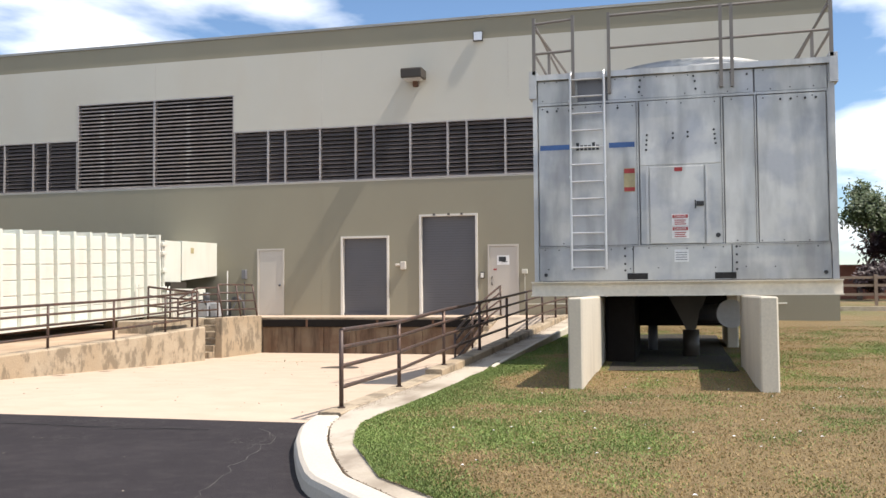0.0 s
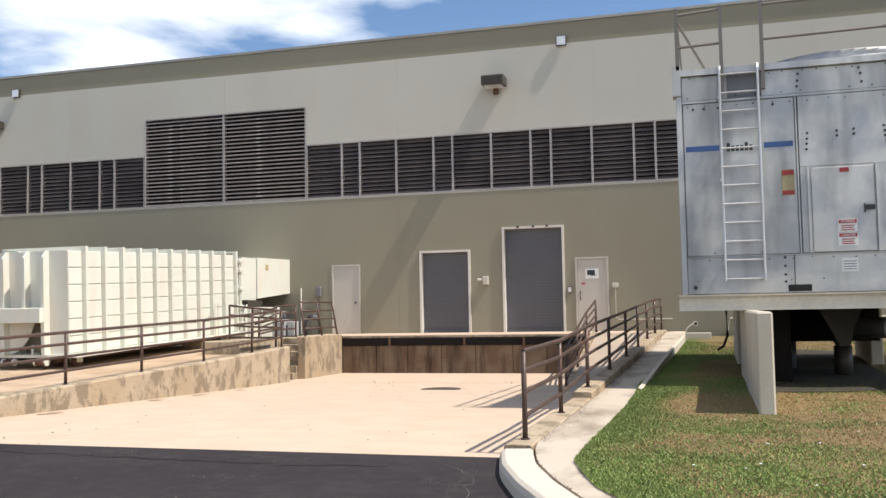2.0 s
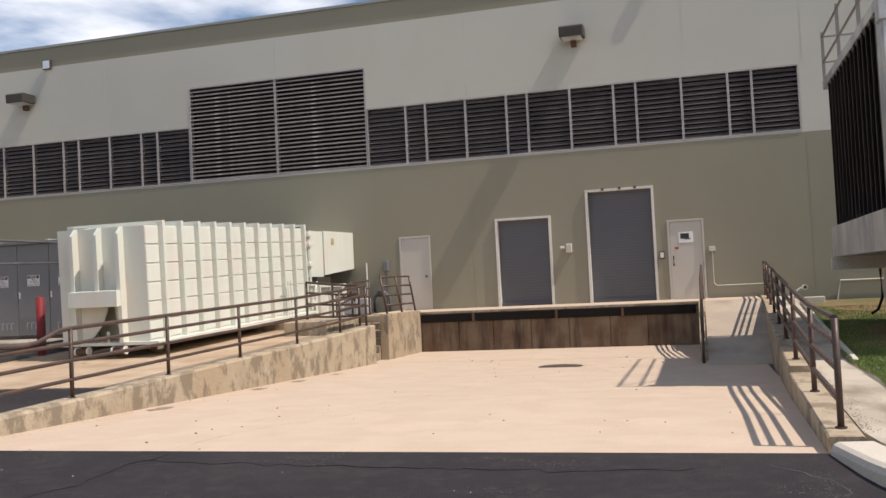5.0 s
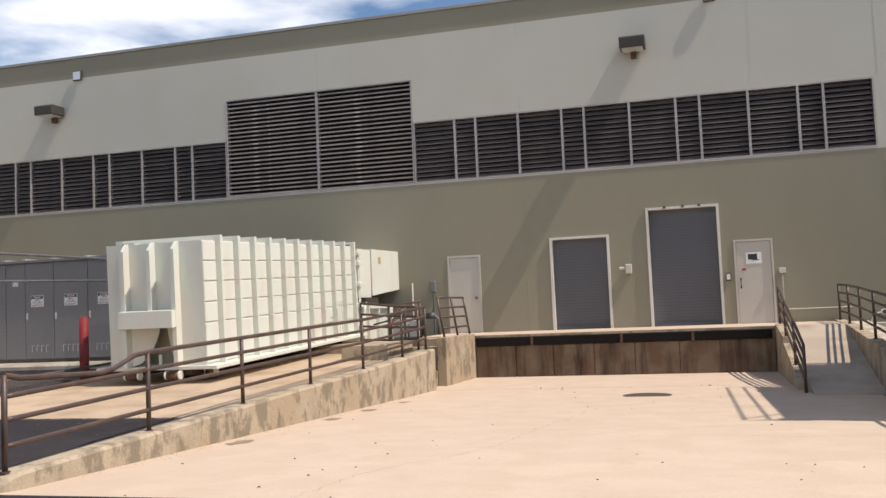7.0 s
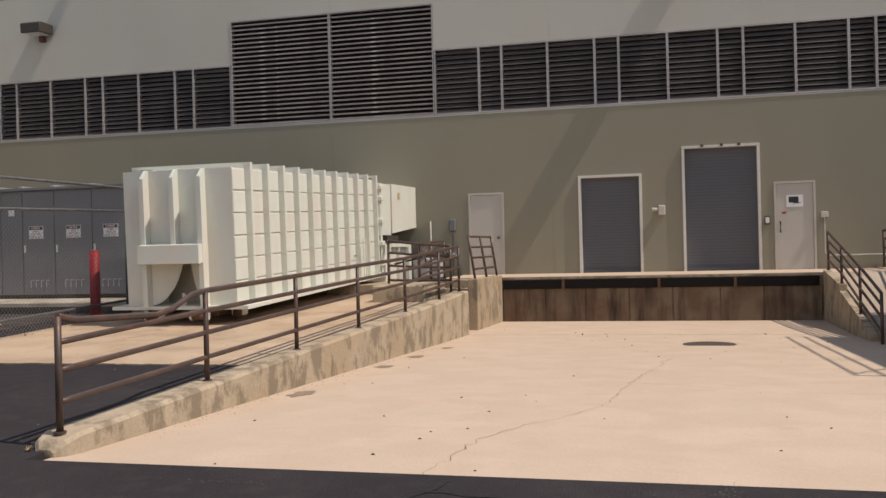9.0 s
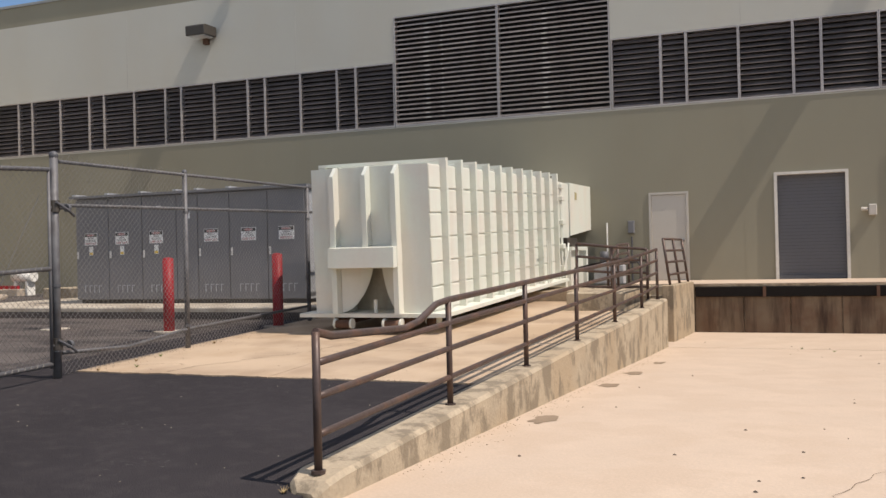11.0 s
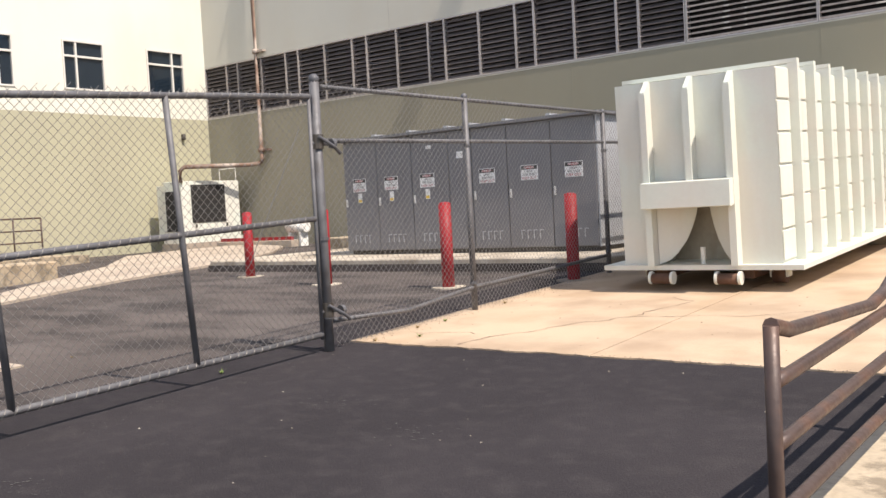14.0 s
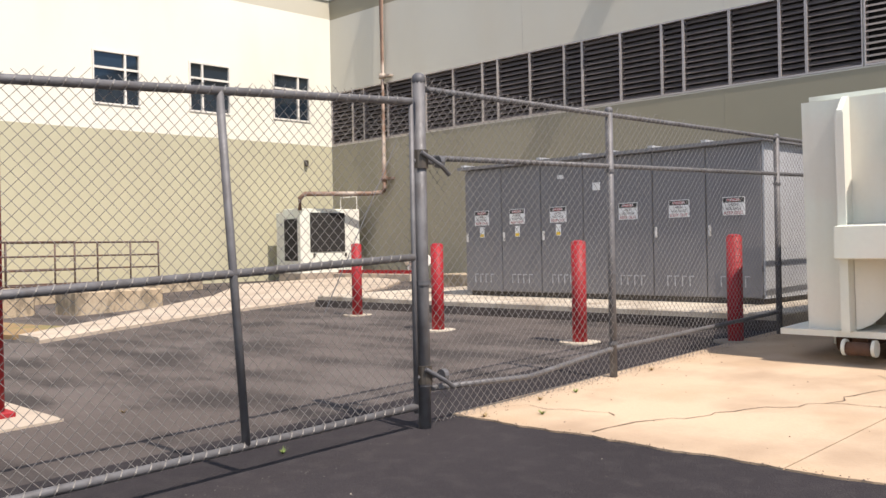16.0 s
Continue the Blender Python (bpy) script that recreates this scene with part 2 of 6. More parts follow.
M_TURF = material("half_dry_turf", (0.205, 0.145, 0.062), 0.95, dark=0.72, light=1.15, big=2.2, fine=55, bump=1.0, grain=0.7, stain=(0.13, 0.085, 0.035), stain_amount=0.6, stain_scale=(5, 5, 1), edge=(0.46, 0.6), ragged=0.72)
tn, tl = M_TURF.node_tree.nodes, M_TURF.node_tree.links
t_in = tn["Principled BSDF"].inputs["Base Color"]
t_dry = t_in.links[0].from_socket
t_attr = tn.new("ShaderNodeAttribute")
t_attr.attribute_name = "green"
t_noise = tn.new("ShaderNodeTexNoise")
t_noise.inputs["Scale"].default_value, t_noise.inputs["Detail"].default_value = 30.0, 8.0
t_tone = tn.new("ShaderNodeValToRGB")
t_tone.color_ramp.elements[0].position, t_tone.color_ramp.elements[0].color = 0.35, (0.05, 0.08, 0.018, 1)
t_tone.color_ramp.elements[1].position, t_tone.color_ramp.elements[1].color = 0.65, (0.115, 0.145, 0.035, 1)
t_mix = tn.new("ShaderNodeMix")
t_mix.data_type = "RGBA"
tl.new(tn.new("ShaderNodeNewGeometry").outputs["Position"], t_noise.inputs["Vector"])
tl.new(t_noise.outputs[0], t_tone.inputs[0])
tl.new(t_attr.outputs["Fac"], t_mix.inputs[0])
tl.new(t_dry, t_mix.inputs[6])
tl.new(t_tone.outputs[0], t_mix.inputs[7])
tl.new(t_mix.outputs[2], t_in)
M_BARK = material("tree_bark", (0.12, 0.09, 0.07), 0.9, bump=0.5)
M_LEAF = material("tree_leaves", (0.06, 0.085, 0.03), 0.6, dark=0.6, light=1.4, big=0.8, fine=5, bump=0)
M_BRICK = material("far_brick", (0.2, 0.085, 0.06), 0.85, dark=0.85, light=1.1)
M_PIPE = material("rust_brown_pipe", (0.19, 0.12, 0.085), 0.7, 0.2, dark=0.7, light=1.3, big=2.5, fine=30, bump=0.12, tint=(0.48, 0.42, 0.36), tint_scale=1.2)
M_PVC = material("white_pvc", (0.75, 0.73, 0.68), 0.45, bump=0.02)
M_SOOT = material("iron_cover", (0.09, 0.07, 0.055), 0.8, 0.3, bump=0.3)

# builders
ORIGIN = {}


def thing(name, at, label, category, group="", kind=""):
    ob = new(name)
    ob.empty_display_size = 0.2
    ob.location = at
    ORIGIN[ob] = Vector(at)
    return tagged(ob, label, category, group, kind)


def finish(bm, name, mats):
    me = bpy.data.meshes.new(name)
    bmesh.ops.recalc_face_normals(bm, faces=bm.faces)
    bm.to_mesh(me)
    bm.free()
    for m in mats if isinstance(mats, (list, tuple)) else [mats]:
        me.materials.append(m)
    return me


def part(name, bm, mats, parent, label="", smooth=False):
    org = ORIGIN[parent]
    bmesh.ops.translate(bm, verts=bm.verts, vec=-org)
    me = finish(bm, name, mats)
    if smooth:
        for p in me.polygons:
            p.use_smooth = len(p.vertices) == 4
    ob = new(name, me)
    ob.parent = parent
    ORIGIN[ob] = org
    return tagged(ob, label)


def solid(name, bm, mats, label, category, group="", kind="", smooth=False):
    """One mesh that is a thing of its own; its origin is at the foot of its box."""
    xs, ys, zs = zip(*[v.co for v in bm.verts])
    org = Vector(((min(xs) + max(xs)) / 2, (min(ys) + max(ys)) / 2, min(zs)))
    bmesh.ops.translate(bm, verts=bm.verts, vec=-org)
    me = finish(bm, name, mats)
    if smooth:
        for p in me.polygons:
            p.use_smooth = len(p.vertices) == 4
    ob = new(name, me)
    ob.location = org
    ORIGIN[ob] = org
    return tagged(ob, label, category, group, kind)


def piece(name, me, parent, at):
    ob = new(name, me)
    ob.parent = parent
    ob.location = Vector(at) - ORIGIN[parent]
    ORIGIN[ob] = Vector(at)
    return ob


def box(bm, x0, x1, y0, y1, z0, z1, mi=0, bevel=0.0):
    vs = [bm.verts.new((x, y, z)) for x in (x0, x1) for y in (y0, y1) for z in (z0, z1)]
    fs = []
    for q in ((0, 1, 3, 2), (4, 6, 7, 5), (0, 4, 5, 1), (2, 3, 7, 6), (0, 2, 6, 4), (1, 5, 7, 3)):
        f = bm.faces.new([vs[i] for i in q])
        f.material_index = mi
        fs.append(f)
    if bevel:
        es = {e for f in fs for e in f.edges}
        bmesh.ops.bevel(bm, geom=list(es), offset=bevel, segments=1, affect="EDGES", profile=0.5)
    return bm


def bx(*a, **k):
    return box(bmesh.new(), *a, **k)


def tube(bm, pts, r, n=8, mi=0, cap=True):
    """A round bar along a polyline."""
    pts = [Vector(p) for p in pts]
    rings = []
    for i, p in enumerate(pts):
        d = (pts[min(i + 1, len(pts) - 1)] - pts[max(i - 1, 0)]).normalized()
        u = d.cross(Vector((0, 0, 1)))
        u = u.normalized() if u.length > 1e-3 else Vector((1, 0, 0))
        v = d.cross(u)
        rings.append([bm.verts.new(p + r * (math.cos(2 * math.pi * k / n) * u + math.sin(2 * math.pi * k / n) * v)) for k in range(n)])
    for a, b in zip(rings, rings[1:]):
        for k in range(n):
            bm.faces.new((a[k], a[(k + 1) % n], b[(k + 1) % n], b[k])).material_index = mi
    if cap:
        for ring in (rings[0], rings[-1]):
            bm.faces.new(ring).material_index = mi
    return bm


def tb(pts, r, n=8):
    return tube(bmesh.new(), pts, r, n)


def extrude_poly(bm, pts, vec, mi=0):
    """A prism from a flat outline, pushed along vec."""
    a = [bm.verts.new(p) for p in pts]
    b = [bm.verts.new(Vector(p) + Vector(vec)) for p in pts]
    for f in (a, b):
        bm.faces.new(f).material_index = mi
    for i in range(len(a)):
        j = (i + 1) % len(a)
        bm.faces.new((a[i], a[j], b[j], b[i])).material_index = mi
    return bm


def lettering(text, size, mat, parent, at, rx=90, rz=0):
    cu = bpy.data.curves.new("lettering", "FONT")
    cu.body, cu.size, cu.align_x, cu.align_y, cu.extrude = text, size, "CENTER", "CENTER", 0.0008
    tmp = new("lettering", cu)
    me = bpy.data.meshes.new_from_object(tmp.evaluated_get(bpy.context.evaluated_depsgraph_get()))
    bpy.data.objects.remove(tmp)
    me.materials.clear()
    me.materials.append(mat)
    ob = new("lettering", me)
    ob.parent = parent
    ob.matrix_basis = pose(*(Vector(at) - ORIGIN[parent]), rx, 0, rz)
    return ob


def wall_panel(name, axis, plane, back, u0, u1, z0, z1, holes, cuts, bands, label, paints=None):
    """A wall along x or y with holes through it; bands: (top height, material slot)."""
    us = sorted({u0, u1, *[h[0] for h in holes], *[h[1] for h in holes], *cuts})
    zs = sorted({z0, z1, *[h[2] for h in holes], *[h[3] for h in holes], *[b[0] for b in bands if z0 < b[0] < z1]})
    bm = bmesh.new()

    def pt(u, d, z):
        return bm.verts.new((u, d, z) if axis == "x" else (d, u, z))

    def open_at(u, z):
        return any(h[0] < u < h[1] and h[2] < z < h[3] for h in holes) or not (u0 < u < u1 and z0 < z < z1)

    for i in range(len(us) - 1):
        for j in range(len(zs) - 1):
            a, b, c, d = us[i], us[i + 1], zs[j], zs[j + 1]
            um, zm = (a + b) / 2, (c + d) / 2
            if open_at(um, zm):
                continue
            mi = next(m for top, m in bands if zm < top)
            quads = [((a, plane, c), (b, plane, c), (b, plane, d), (a, plane, d)), ((a, back, c), (b, back, c), (b, back, d), (a, back, d))]
            for uu, zz, q in ((a - 0.001, zm, ((a, plane, c), (a, back, c), (a, back, d), (a, plane, d))), (b + 0.001, zm, ((b, plane, c), (b, back, c), (b, back, d), (b, plane, d))),
                              (um, c - 0.001, ((a, plane, c), (b, plane, c), (b, back, c), (a, back, c))), (um, d + 0.001, ((a, plane, d), (b, plane, d), (b, back, d), (a, back, d)))):
                if open_at(uu, zz):
                    quads.append(q)
            for q in quads:
                bm.faces.new([pt(*p) for p in q]).material_index = mi
    bmesh.ops.remove_doubles(bm, verts=bm.verts, dist=0.0005)
    return solid(name, bm, paints or [M_OLIVE, M_CREAM, M_BAND], label, "wall", kind="structure")

# ---- the ground ----
FY = 26.65      # face of the long building
SX = -36.4      # face of the side wing


def ramp(v, pts):
    return float(np.interp(v, [p[0] for p in pts], [p[1] for p in pts]))


def yard_z(y):
    return ramp(y, ((8.0, 0.2), (9.4, 0.265), (21.3, 0.73), (60, 0.9)))


def apron_z(y):
    return ramp(y, ((9.0, 0.225), (15, 0.07), (21, -0.075), (24.4, -0.075)))


def lawn_z(y):
    return ramp(y, ((3, 0.33), (11, 0.385), (18, 0.5), (26.65, 0.78), (120, 1.4)))


# the outer edge of the curb and the edge of the lawn, as (y, x)
CURB = ((1.6, 30), (2.4, 8), (3.0, 3.2), (3.4, 1.8), (4.0, 0.35), (4.6, -0.95), (5.3, -1.85), (6.07, -2.56), (6.69, -2.88), (7.54, -3.27), (8.3, -3.55), (8.8, -3.66), (9.1, -3.72))
LAWN = ((1.75, 30), (2.55, 8), (3.15, 3.4), (3.55, 2.0), (4.1, 0.7), (5.0, -0.75), (5.5, -1.4), (6.02, -1.92), (6.72, -2.27), (7.3, -2.56), (7.87, -2.74), (8.35, -2.86), (9.5, -2.85), (10.6, -2.81), (12.3, -2.74), (14.9, -2.76), (24.3, -2.36))
# line of the rail beside the sidewalk, as (y, x)
RAILX = ((9.1, -3.55), (14.0, -3.46), (26.6, -2.99))
WALKZ = ((4, 0.335), (9, 0.345), (14.2, 0.40), (24.0, 0.80), (26.6, 0.92))


def ground_z(x, y):
    if -12.0 < x < -3.45 and y > 9.1:
        return -0.6
    if -12.9 < x < -3.45 and 21.27 < y < 26:
        return -0.6
    if x >= -3.45 and (y > 9.2 or (y > 1.7 and x > ramp(y, CURB) + 0.25)):
        return -0.6
    return yard_z(y) if x < -3.4 else 0.2


gx = sorted({-400, -150, -80, -45, SX, -34, -30, -26, -22, -18, -15, -13.5, -12.93, -12.87, -12.07, -11.95, -11.5, -10, -8, -6, -4.4, -3.46, -3.42, *np.arange(-3.2, 3.2, 0.2).round(2), 3.2, 5, 8, 12, 20, 40, 80, 150, 400})
gy = sorted({-400, -100, -40, -15, -6, -3, 0, *np.arange(1.6, 9.2, 0.2).round(2), 9.05, 9.11, 9.4, 10.5, 12, 13.5, 15, 17, 19, 21.25, 21.29, 24, 26.65, 30, 45, 80, 150, 400})
bm = bmesh.new()
gv = [[bm.verts.new((x, y, ground_z(x, y))) for x in gx] for y in gy]
for j in range(len(gy) - 1):
    for i in range(len(gx) - 1):
        f = bm.faces.new((gv[j][i], gv[j][i + 1], gv[j + 1][i + 1], gv[j + 1][i]))
        f.material_index = 1 if gx[i + 1] <= -18 and gy[j] > 5 else 0
solid("ground", bm, [M_ASPHALT, M_YARD], "dark asphalt yard sheet reaching the horizon", "ground", kind="structure")


def sheet(name, xs, ys, zf, depth, mat, label, category, kind="structure", wobble=0.0):
    """A paved slab on a grid, with its thickness; wobble breaks up its outer edge."""
    bm = bmesh.new()
    top = [[bm.verts.new((x, y, zf(x, y))) for x in xs] for y in ys]
    bot = [[bm.verts.new((x, y, zf(x, y) - depth)) for x in xs] for y in ys]
    ny, nx = len(ys), len(xs)
    for j in range(ny - 1):
        for i in range(nx - 1):
            bm.faces.new((top[j][i], top[j][i + 1], top[j + 1][i + 1], top[j + 1][i]))
    rim = [(0, i) for i in range(nx)] + [(j, nx - 1) for j in range(1, ny)] + [(ny - 1, i) for i in range(nx - 2, -1, -1)] + [(j, 0) for j in range(ny - 2, 0, -1)]
    for (a, b), (c, d) in zip(rim, rim[1:] + rim[:1]):
        bm.faces.new((top[a][b], top[c][d], bot[c][d], bot[a][b]))
    if wobble:
        for row in (top[0], bot[0]):
            for v in row:
                v.co.y += wobble * (noise.noise(Vector((v.co.x * 3.1, 0, 4.2))) + 0.6 * noise.noise(Vector((v.co.x * 11.0, 0, 8.8))))
    return solid(name, bm, mat, label, category, kind=kind)


# loading apron, in poured bays with joints between them
bays_y = [8.96, 21.2, 24.36]
bays_x = [-12.02, -3.5]
for j in range(2):
    for i in range(1):
        x0, x1 = bays_x[i] + 0.006, bays_x[i + 1] - 0.006
        y0, y1 = bays_y[j] + (0.006 if j else 0), bays_y[j + 1] - 0.006
        sheet("pavement", np.linspace(x0, x1, 90 if j == 0 else 4), np.linspace(y0, y1, 9), lambda x, y: apron_z(y), 0.3, M_APRON,
              "sunlit tan concrete loading apron bay, sloping to the dock", "pavement", wobble=0.035 if j == 0 else 0)
# slab under the roll-off container
for (x0, x1) in ((-17.2, -14.6), (-14.588, -12.1)):
    sheet("pavement", np.linspace(x0, x1, 50), np.linspace(12.86, 21.3, 6), lambda x, y: yard_z(y) + 0.012, 0.2, M_SLAB,
          "cracked tan concrete slab beside the retaining wall", "pavement", wobble=0.04)
sheet("pavement", np.linspace(-17.2, -13.2, 5), np.linspace(21.312, 26.6, 4), lambda x, y: yard_z(21.3) + 0.012, 0.2, M_SLAB,
      "tan concrete slab under the compactor", "pavement")

# curb and sidewalk along the rail
bm = bmesh.new()
rows_c = []
for y in [*np.arange(1.8, 9.2, 0.2), *np.arange(9.4, 26.5, 0.6), 26.6]:
    xo = ramp(y, CURB) if y <= 9.1 else ramp(y, RAILX) + 0.13
    xi = ramp(y, LAWN)
    z = ramp(y, WALKZ)
    rows_c.append((xo, xi, y, z))
for a, b in zip(rows_c, rows_c[1:]):
    vs = [[bm.verts.new((x, r[2], r[3] - d)) for x, d in ((r[0] + (0.345 if r[2] < 9.1 else 0.012), 0.004), (r[1], 0), (r[1], 0.3), (r[0] + (0.345 if r[2] < 9.1 else 0.012), 0.3))] for r in (a, b)]
    for k in range(4):
        bm.faces.new((vs[0][k], vs[0][(k + 1) % 4], vs[1][(k + 1) % 4], vs[1][k]))
bmesh.ops.remove_doubles(bm, verts=bm.verts, dist=0.001)
solid("sidewalk", bm, M_PAVE, "narrow stained concrete sidewalk curving along the lawn", "sidewalk", kind="structure")
bm = bmesh.new()
prof = ((0.0, -0.35), (0.015, -0.06), (0.035, -0.02), (0.07, 0.0), (0.30, 0.006), (0.325, -0.012), (0.325, -0.35))
ring = []
for y in np.arange(1.6, 9.2, 0.2):
    xo = ramp(y, CURB)
    ring.append([bm.verts.new((xo + p[0], y, 0.34 + p[1])) for p in prof])
for a, b in zip(ring, ring[1:]):
    for k in range(len(prof) - 1):
        bm.faces.new((a[k], a[k + 1], b[k + 1], b[k]))
bm.faces.new(ring[-1])
solid("curb", bm, M_CURB, "whitened concrete curb nose curving round the lawn corner", "curb", kind="structure")

# raised rail footing from the curb nose up to the dock, with a stepped break
bm = bmesh.new()
foot = ((9.15, 0.35), (13.2, 0.40), (13.21, 0.47), (18.6, 0.68), (23.8, 0.915), (26.64, 0.965))
for (ya, za), (yb, zb) in zip(foot, foot[1:]):
    if yb - ya > 0.05:
        q = []
        for y, z in ((ya, za), (yb - 0.004, zb)):
            xc = ramp(y, RAILX)
            q.append([bm.verts.new(p) for p in ((xc - 0.13, y, -0.4), (xc - 0.13, y, z - 0.015), (xc - 0.115, y, z), (xc + 0.115, y, z), (xc + 0.13, y, z - 0.015), (xc + 0.13, y, -0.4))])
        for k in range(6):
            bm.faces.new((q[0][k], q[0][(k + 1) % 6], q[1][(k + 1) % 6], q[1][k]))
        bm.faces.new(q[0])
        bm.faces.new(q[1])
bmesh.ops.recalc_face_normals(bm, faces=bm.faces)
solid("curb", bm, M_WALLC, "low concrete rail footing climbing toward the dock", "curb", kind="structure")
bm = bmesh.new()
q = []
for y in (14.0, 14.15, 18.0, 21.0, 24.2):
    xc, z = ramp(y, LAWN) + 0.002, ramp(y, WALKZ) + (0.015 if y < 14.1 else 0.07)
    q.append([bm.verts.new(p) for p in ((xc - 0.035, y, 0.0), (xc - 0.035, y, z - 0.01), (xc - 0.028, y, z), (xc + 0.028, y, z), (xc + 0.035, y, z - 0.01), (xc + 0.035, y, 0.0))])
for r0, r1 in zip(q, q[1:]):
    for k in range(6):
        bm.faces.new((r0[k], r0[(k + 1) % 6], r1[(k + 1) % 6], r1[k]))
bm.faces.new(q[0])
bm.faces.new(q[-1])
bmesh.ops.recalc_face_normals(bm, faces=bm.faces)
solid("curb", bm, M_PIER, "low grey concrete edging beside the sidewalk", "curb", kind="structure")

# lawn
def lawn_green(x, y):
    d = x - ramp(y, LAWN)
    g = 0.5 + 0.9 * noise.noise(Vector((x * 0.45, y * 0.45, 2.0))) + 0.5 * noise.noise(Vector((x * 1.7, y * 1.7, 5.0)))
    edge = max(0.0, 1.0 - d / (0.8 + 0.5 * noise.noise(Vector((x * 0.9, y * 0.9, 9.0)))))
    return max(0.0, min(1.0, 0.95 * g + 1.0 * edge - 0.42))


ly = [*np.arange(1.8, 14, 0.15), *np.arange(14, 28, 0.5), 30, 35, 42, 55, 80, 120]
bm = bmesh.new()
green_layer = bm.verts.layers.float.new("green")
lrows = []
for y in ly:
    x0 = ramp(y, LAWN) + 0.01 if y < 24.3 else (-2.35 if y < 26.6 else 4.0)
    xs = [x0 + s for s in (*np.arange(0, 8, 0.16), 8.5, 9, 10, 11, 14, 20, 35, 60, 110)]
    row = []
    for k, x in enumerate(xs):
        v = bm.verts.new((x, y, lawn_z(y) - (0.03 if k == 0 else 0) + 0.03 * noise.noise(Vector((x, y, 0.3)))))
        v[green_layer] = lawn_green(x, y)
        row.append(v)
    lrows.append(row)
for a, b in zip(lrows, lrows[1:]):
    for k in range(len(a) - 1):
        bm.faces.new((a[k], a[k + 1], b[k + 1], b[k]))
solid("ground", bm, M_TURF, "patchy half-dry lawn of green and tan grass", "lawn", kind="structure", smooth=True)

# ---- the long building ----
DOCK = 0.93
d_holes = [(-9.88, -8.44, DOCK, 3.31), (-7.37, -5.68, DOCK, 3.92), (-12.75, -11.83, DOCK, 3.03), (-5.33, -4.4, DOCK, 3.03)]
strip_holes = [(-19.31, -13.58, 5.08, 8.0), (-13.57, -1.86, 5.08, 6.8), (SX + 0.02, -19.32, 5.08, 6.8)]
wall_panel("wall_north", "x", FY, FY + 0.3, SX, 4.35, -0.5, 9.84, d_holes + strip_holes, (), ((5.05, 0), (9.22, 1), (20, 0)),
           "long two-tone olive and cream tilt-up concrete wall")
bm = bx(SX, 4.4, FY - 0.04, FY + 0.4, 9.842, 9.92)
solid("trim", bm, M_COPING, "thin grey metal coping along the parapet", "coping", kind="structure")
bm = bx(SX - 0.5, 4.3, FY + 0.42, FY + 30, 9.0, 9.1)
solid("roof", bm, M_COPING, "flat roof behind the parapet", "roof", kind="structure")
# black sheet in place of the unlit rooms, not a wall of the building
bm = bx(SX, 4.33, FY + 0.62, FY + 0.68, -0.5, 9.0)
solid("backdrop", bm, M_DARK, "unseen black sheet for the unlit inside behind louvers and doors", "wall", kind="structure")
bm = bx(4.05, 4.35, FY + 0.302, FY + 30, -0.5, 9.84)
solid("wall_east", bm, M_OLIVE, "olive end wall of the long building", "wall", kind="structure")
# panel joints, as shallow sealed beads
for x in (-33.9, -28.1, -22.3, -16.4, -10.57, -4.66, -1.76, 1.2):
    bm = bx(x - 0.012, x + 0.012, FY - 0.003, FY + 0.01, 6.86 if x not in (-16.4,) else 8.05, 9.2)
    solid("trim", bm, M_JOINT, "sealed joint between cream wall panels", "joint", kind="structure")
    bm = bx(x - 0.012, x + 0.012, FY - 0.003, FY + 0.01, DOCK + 0.0, 5.0)
    if x not in (-4.66,):
        solid("trim", bm, M_OLIVE, "sealed joint between olive wall panels", "joint", kind="structure")

# louvers
slat_cache = {}


def slat_mesh(w, mat):
    key = (round(w, 3), mat.name)
    if key not in slat_cache:
        bm = bmesh.new()
        if mat == M_TALL:
            extrude_poly(bm, [(-w / 2, 0.0, -0.05), (-w / 2, 0.012, -0.05), (-w / 2, 0.014, -0.022), (-w / 2, 0.11, 0.006), (-w / 2, 0.11, 0.012), (-w / 2, 0.0, -0.012)], (w, 0, 0))
        else:
            extrude_poly(bm, [(-w / 2, 0.0, -0.045), (-w / 2, 0.01, -0.052), (-w / 2, 0.10, 0.045), (-w / 2, 0.09, 0.052)], (w, 0, 0))
        slat_cache[key] = finish(bm, "slat", mat)
    return slat_cache[key]


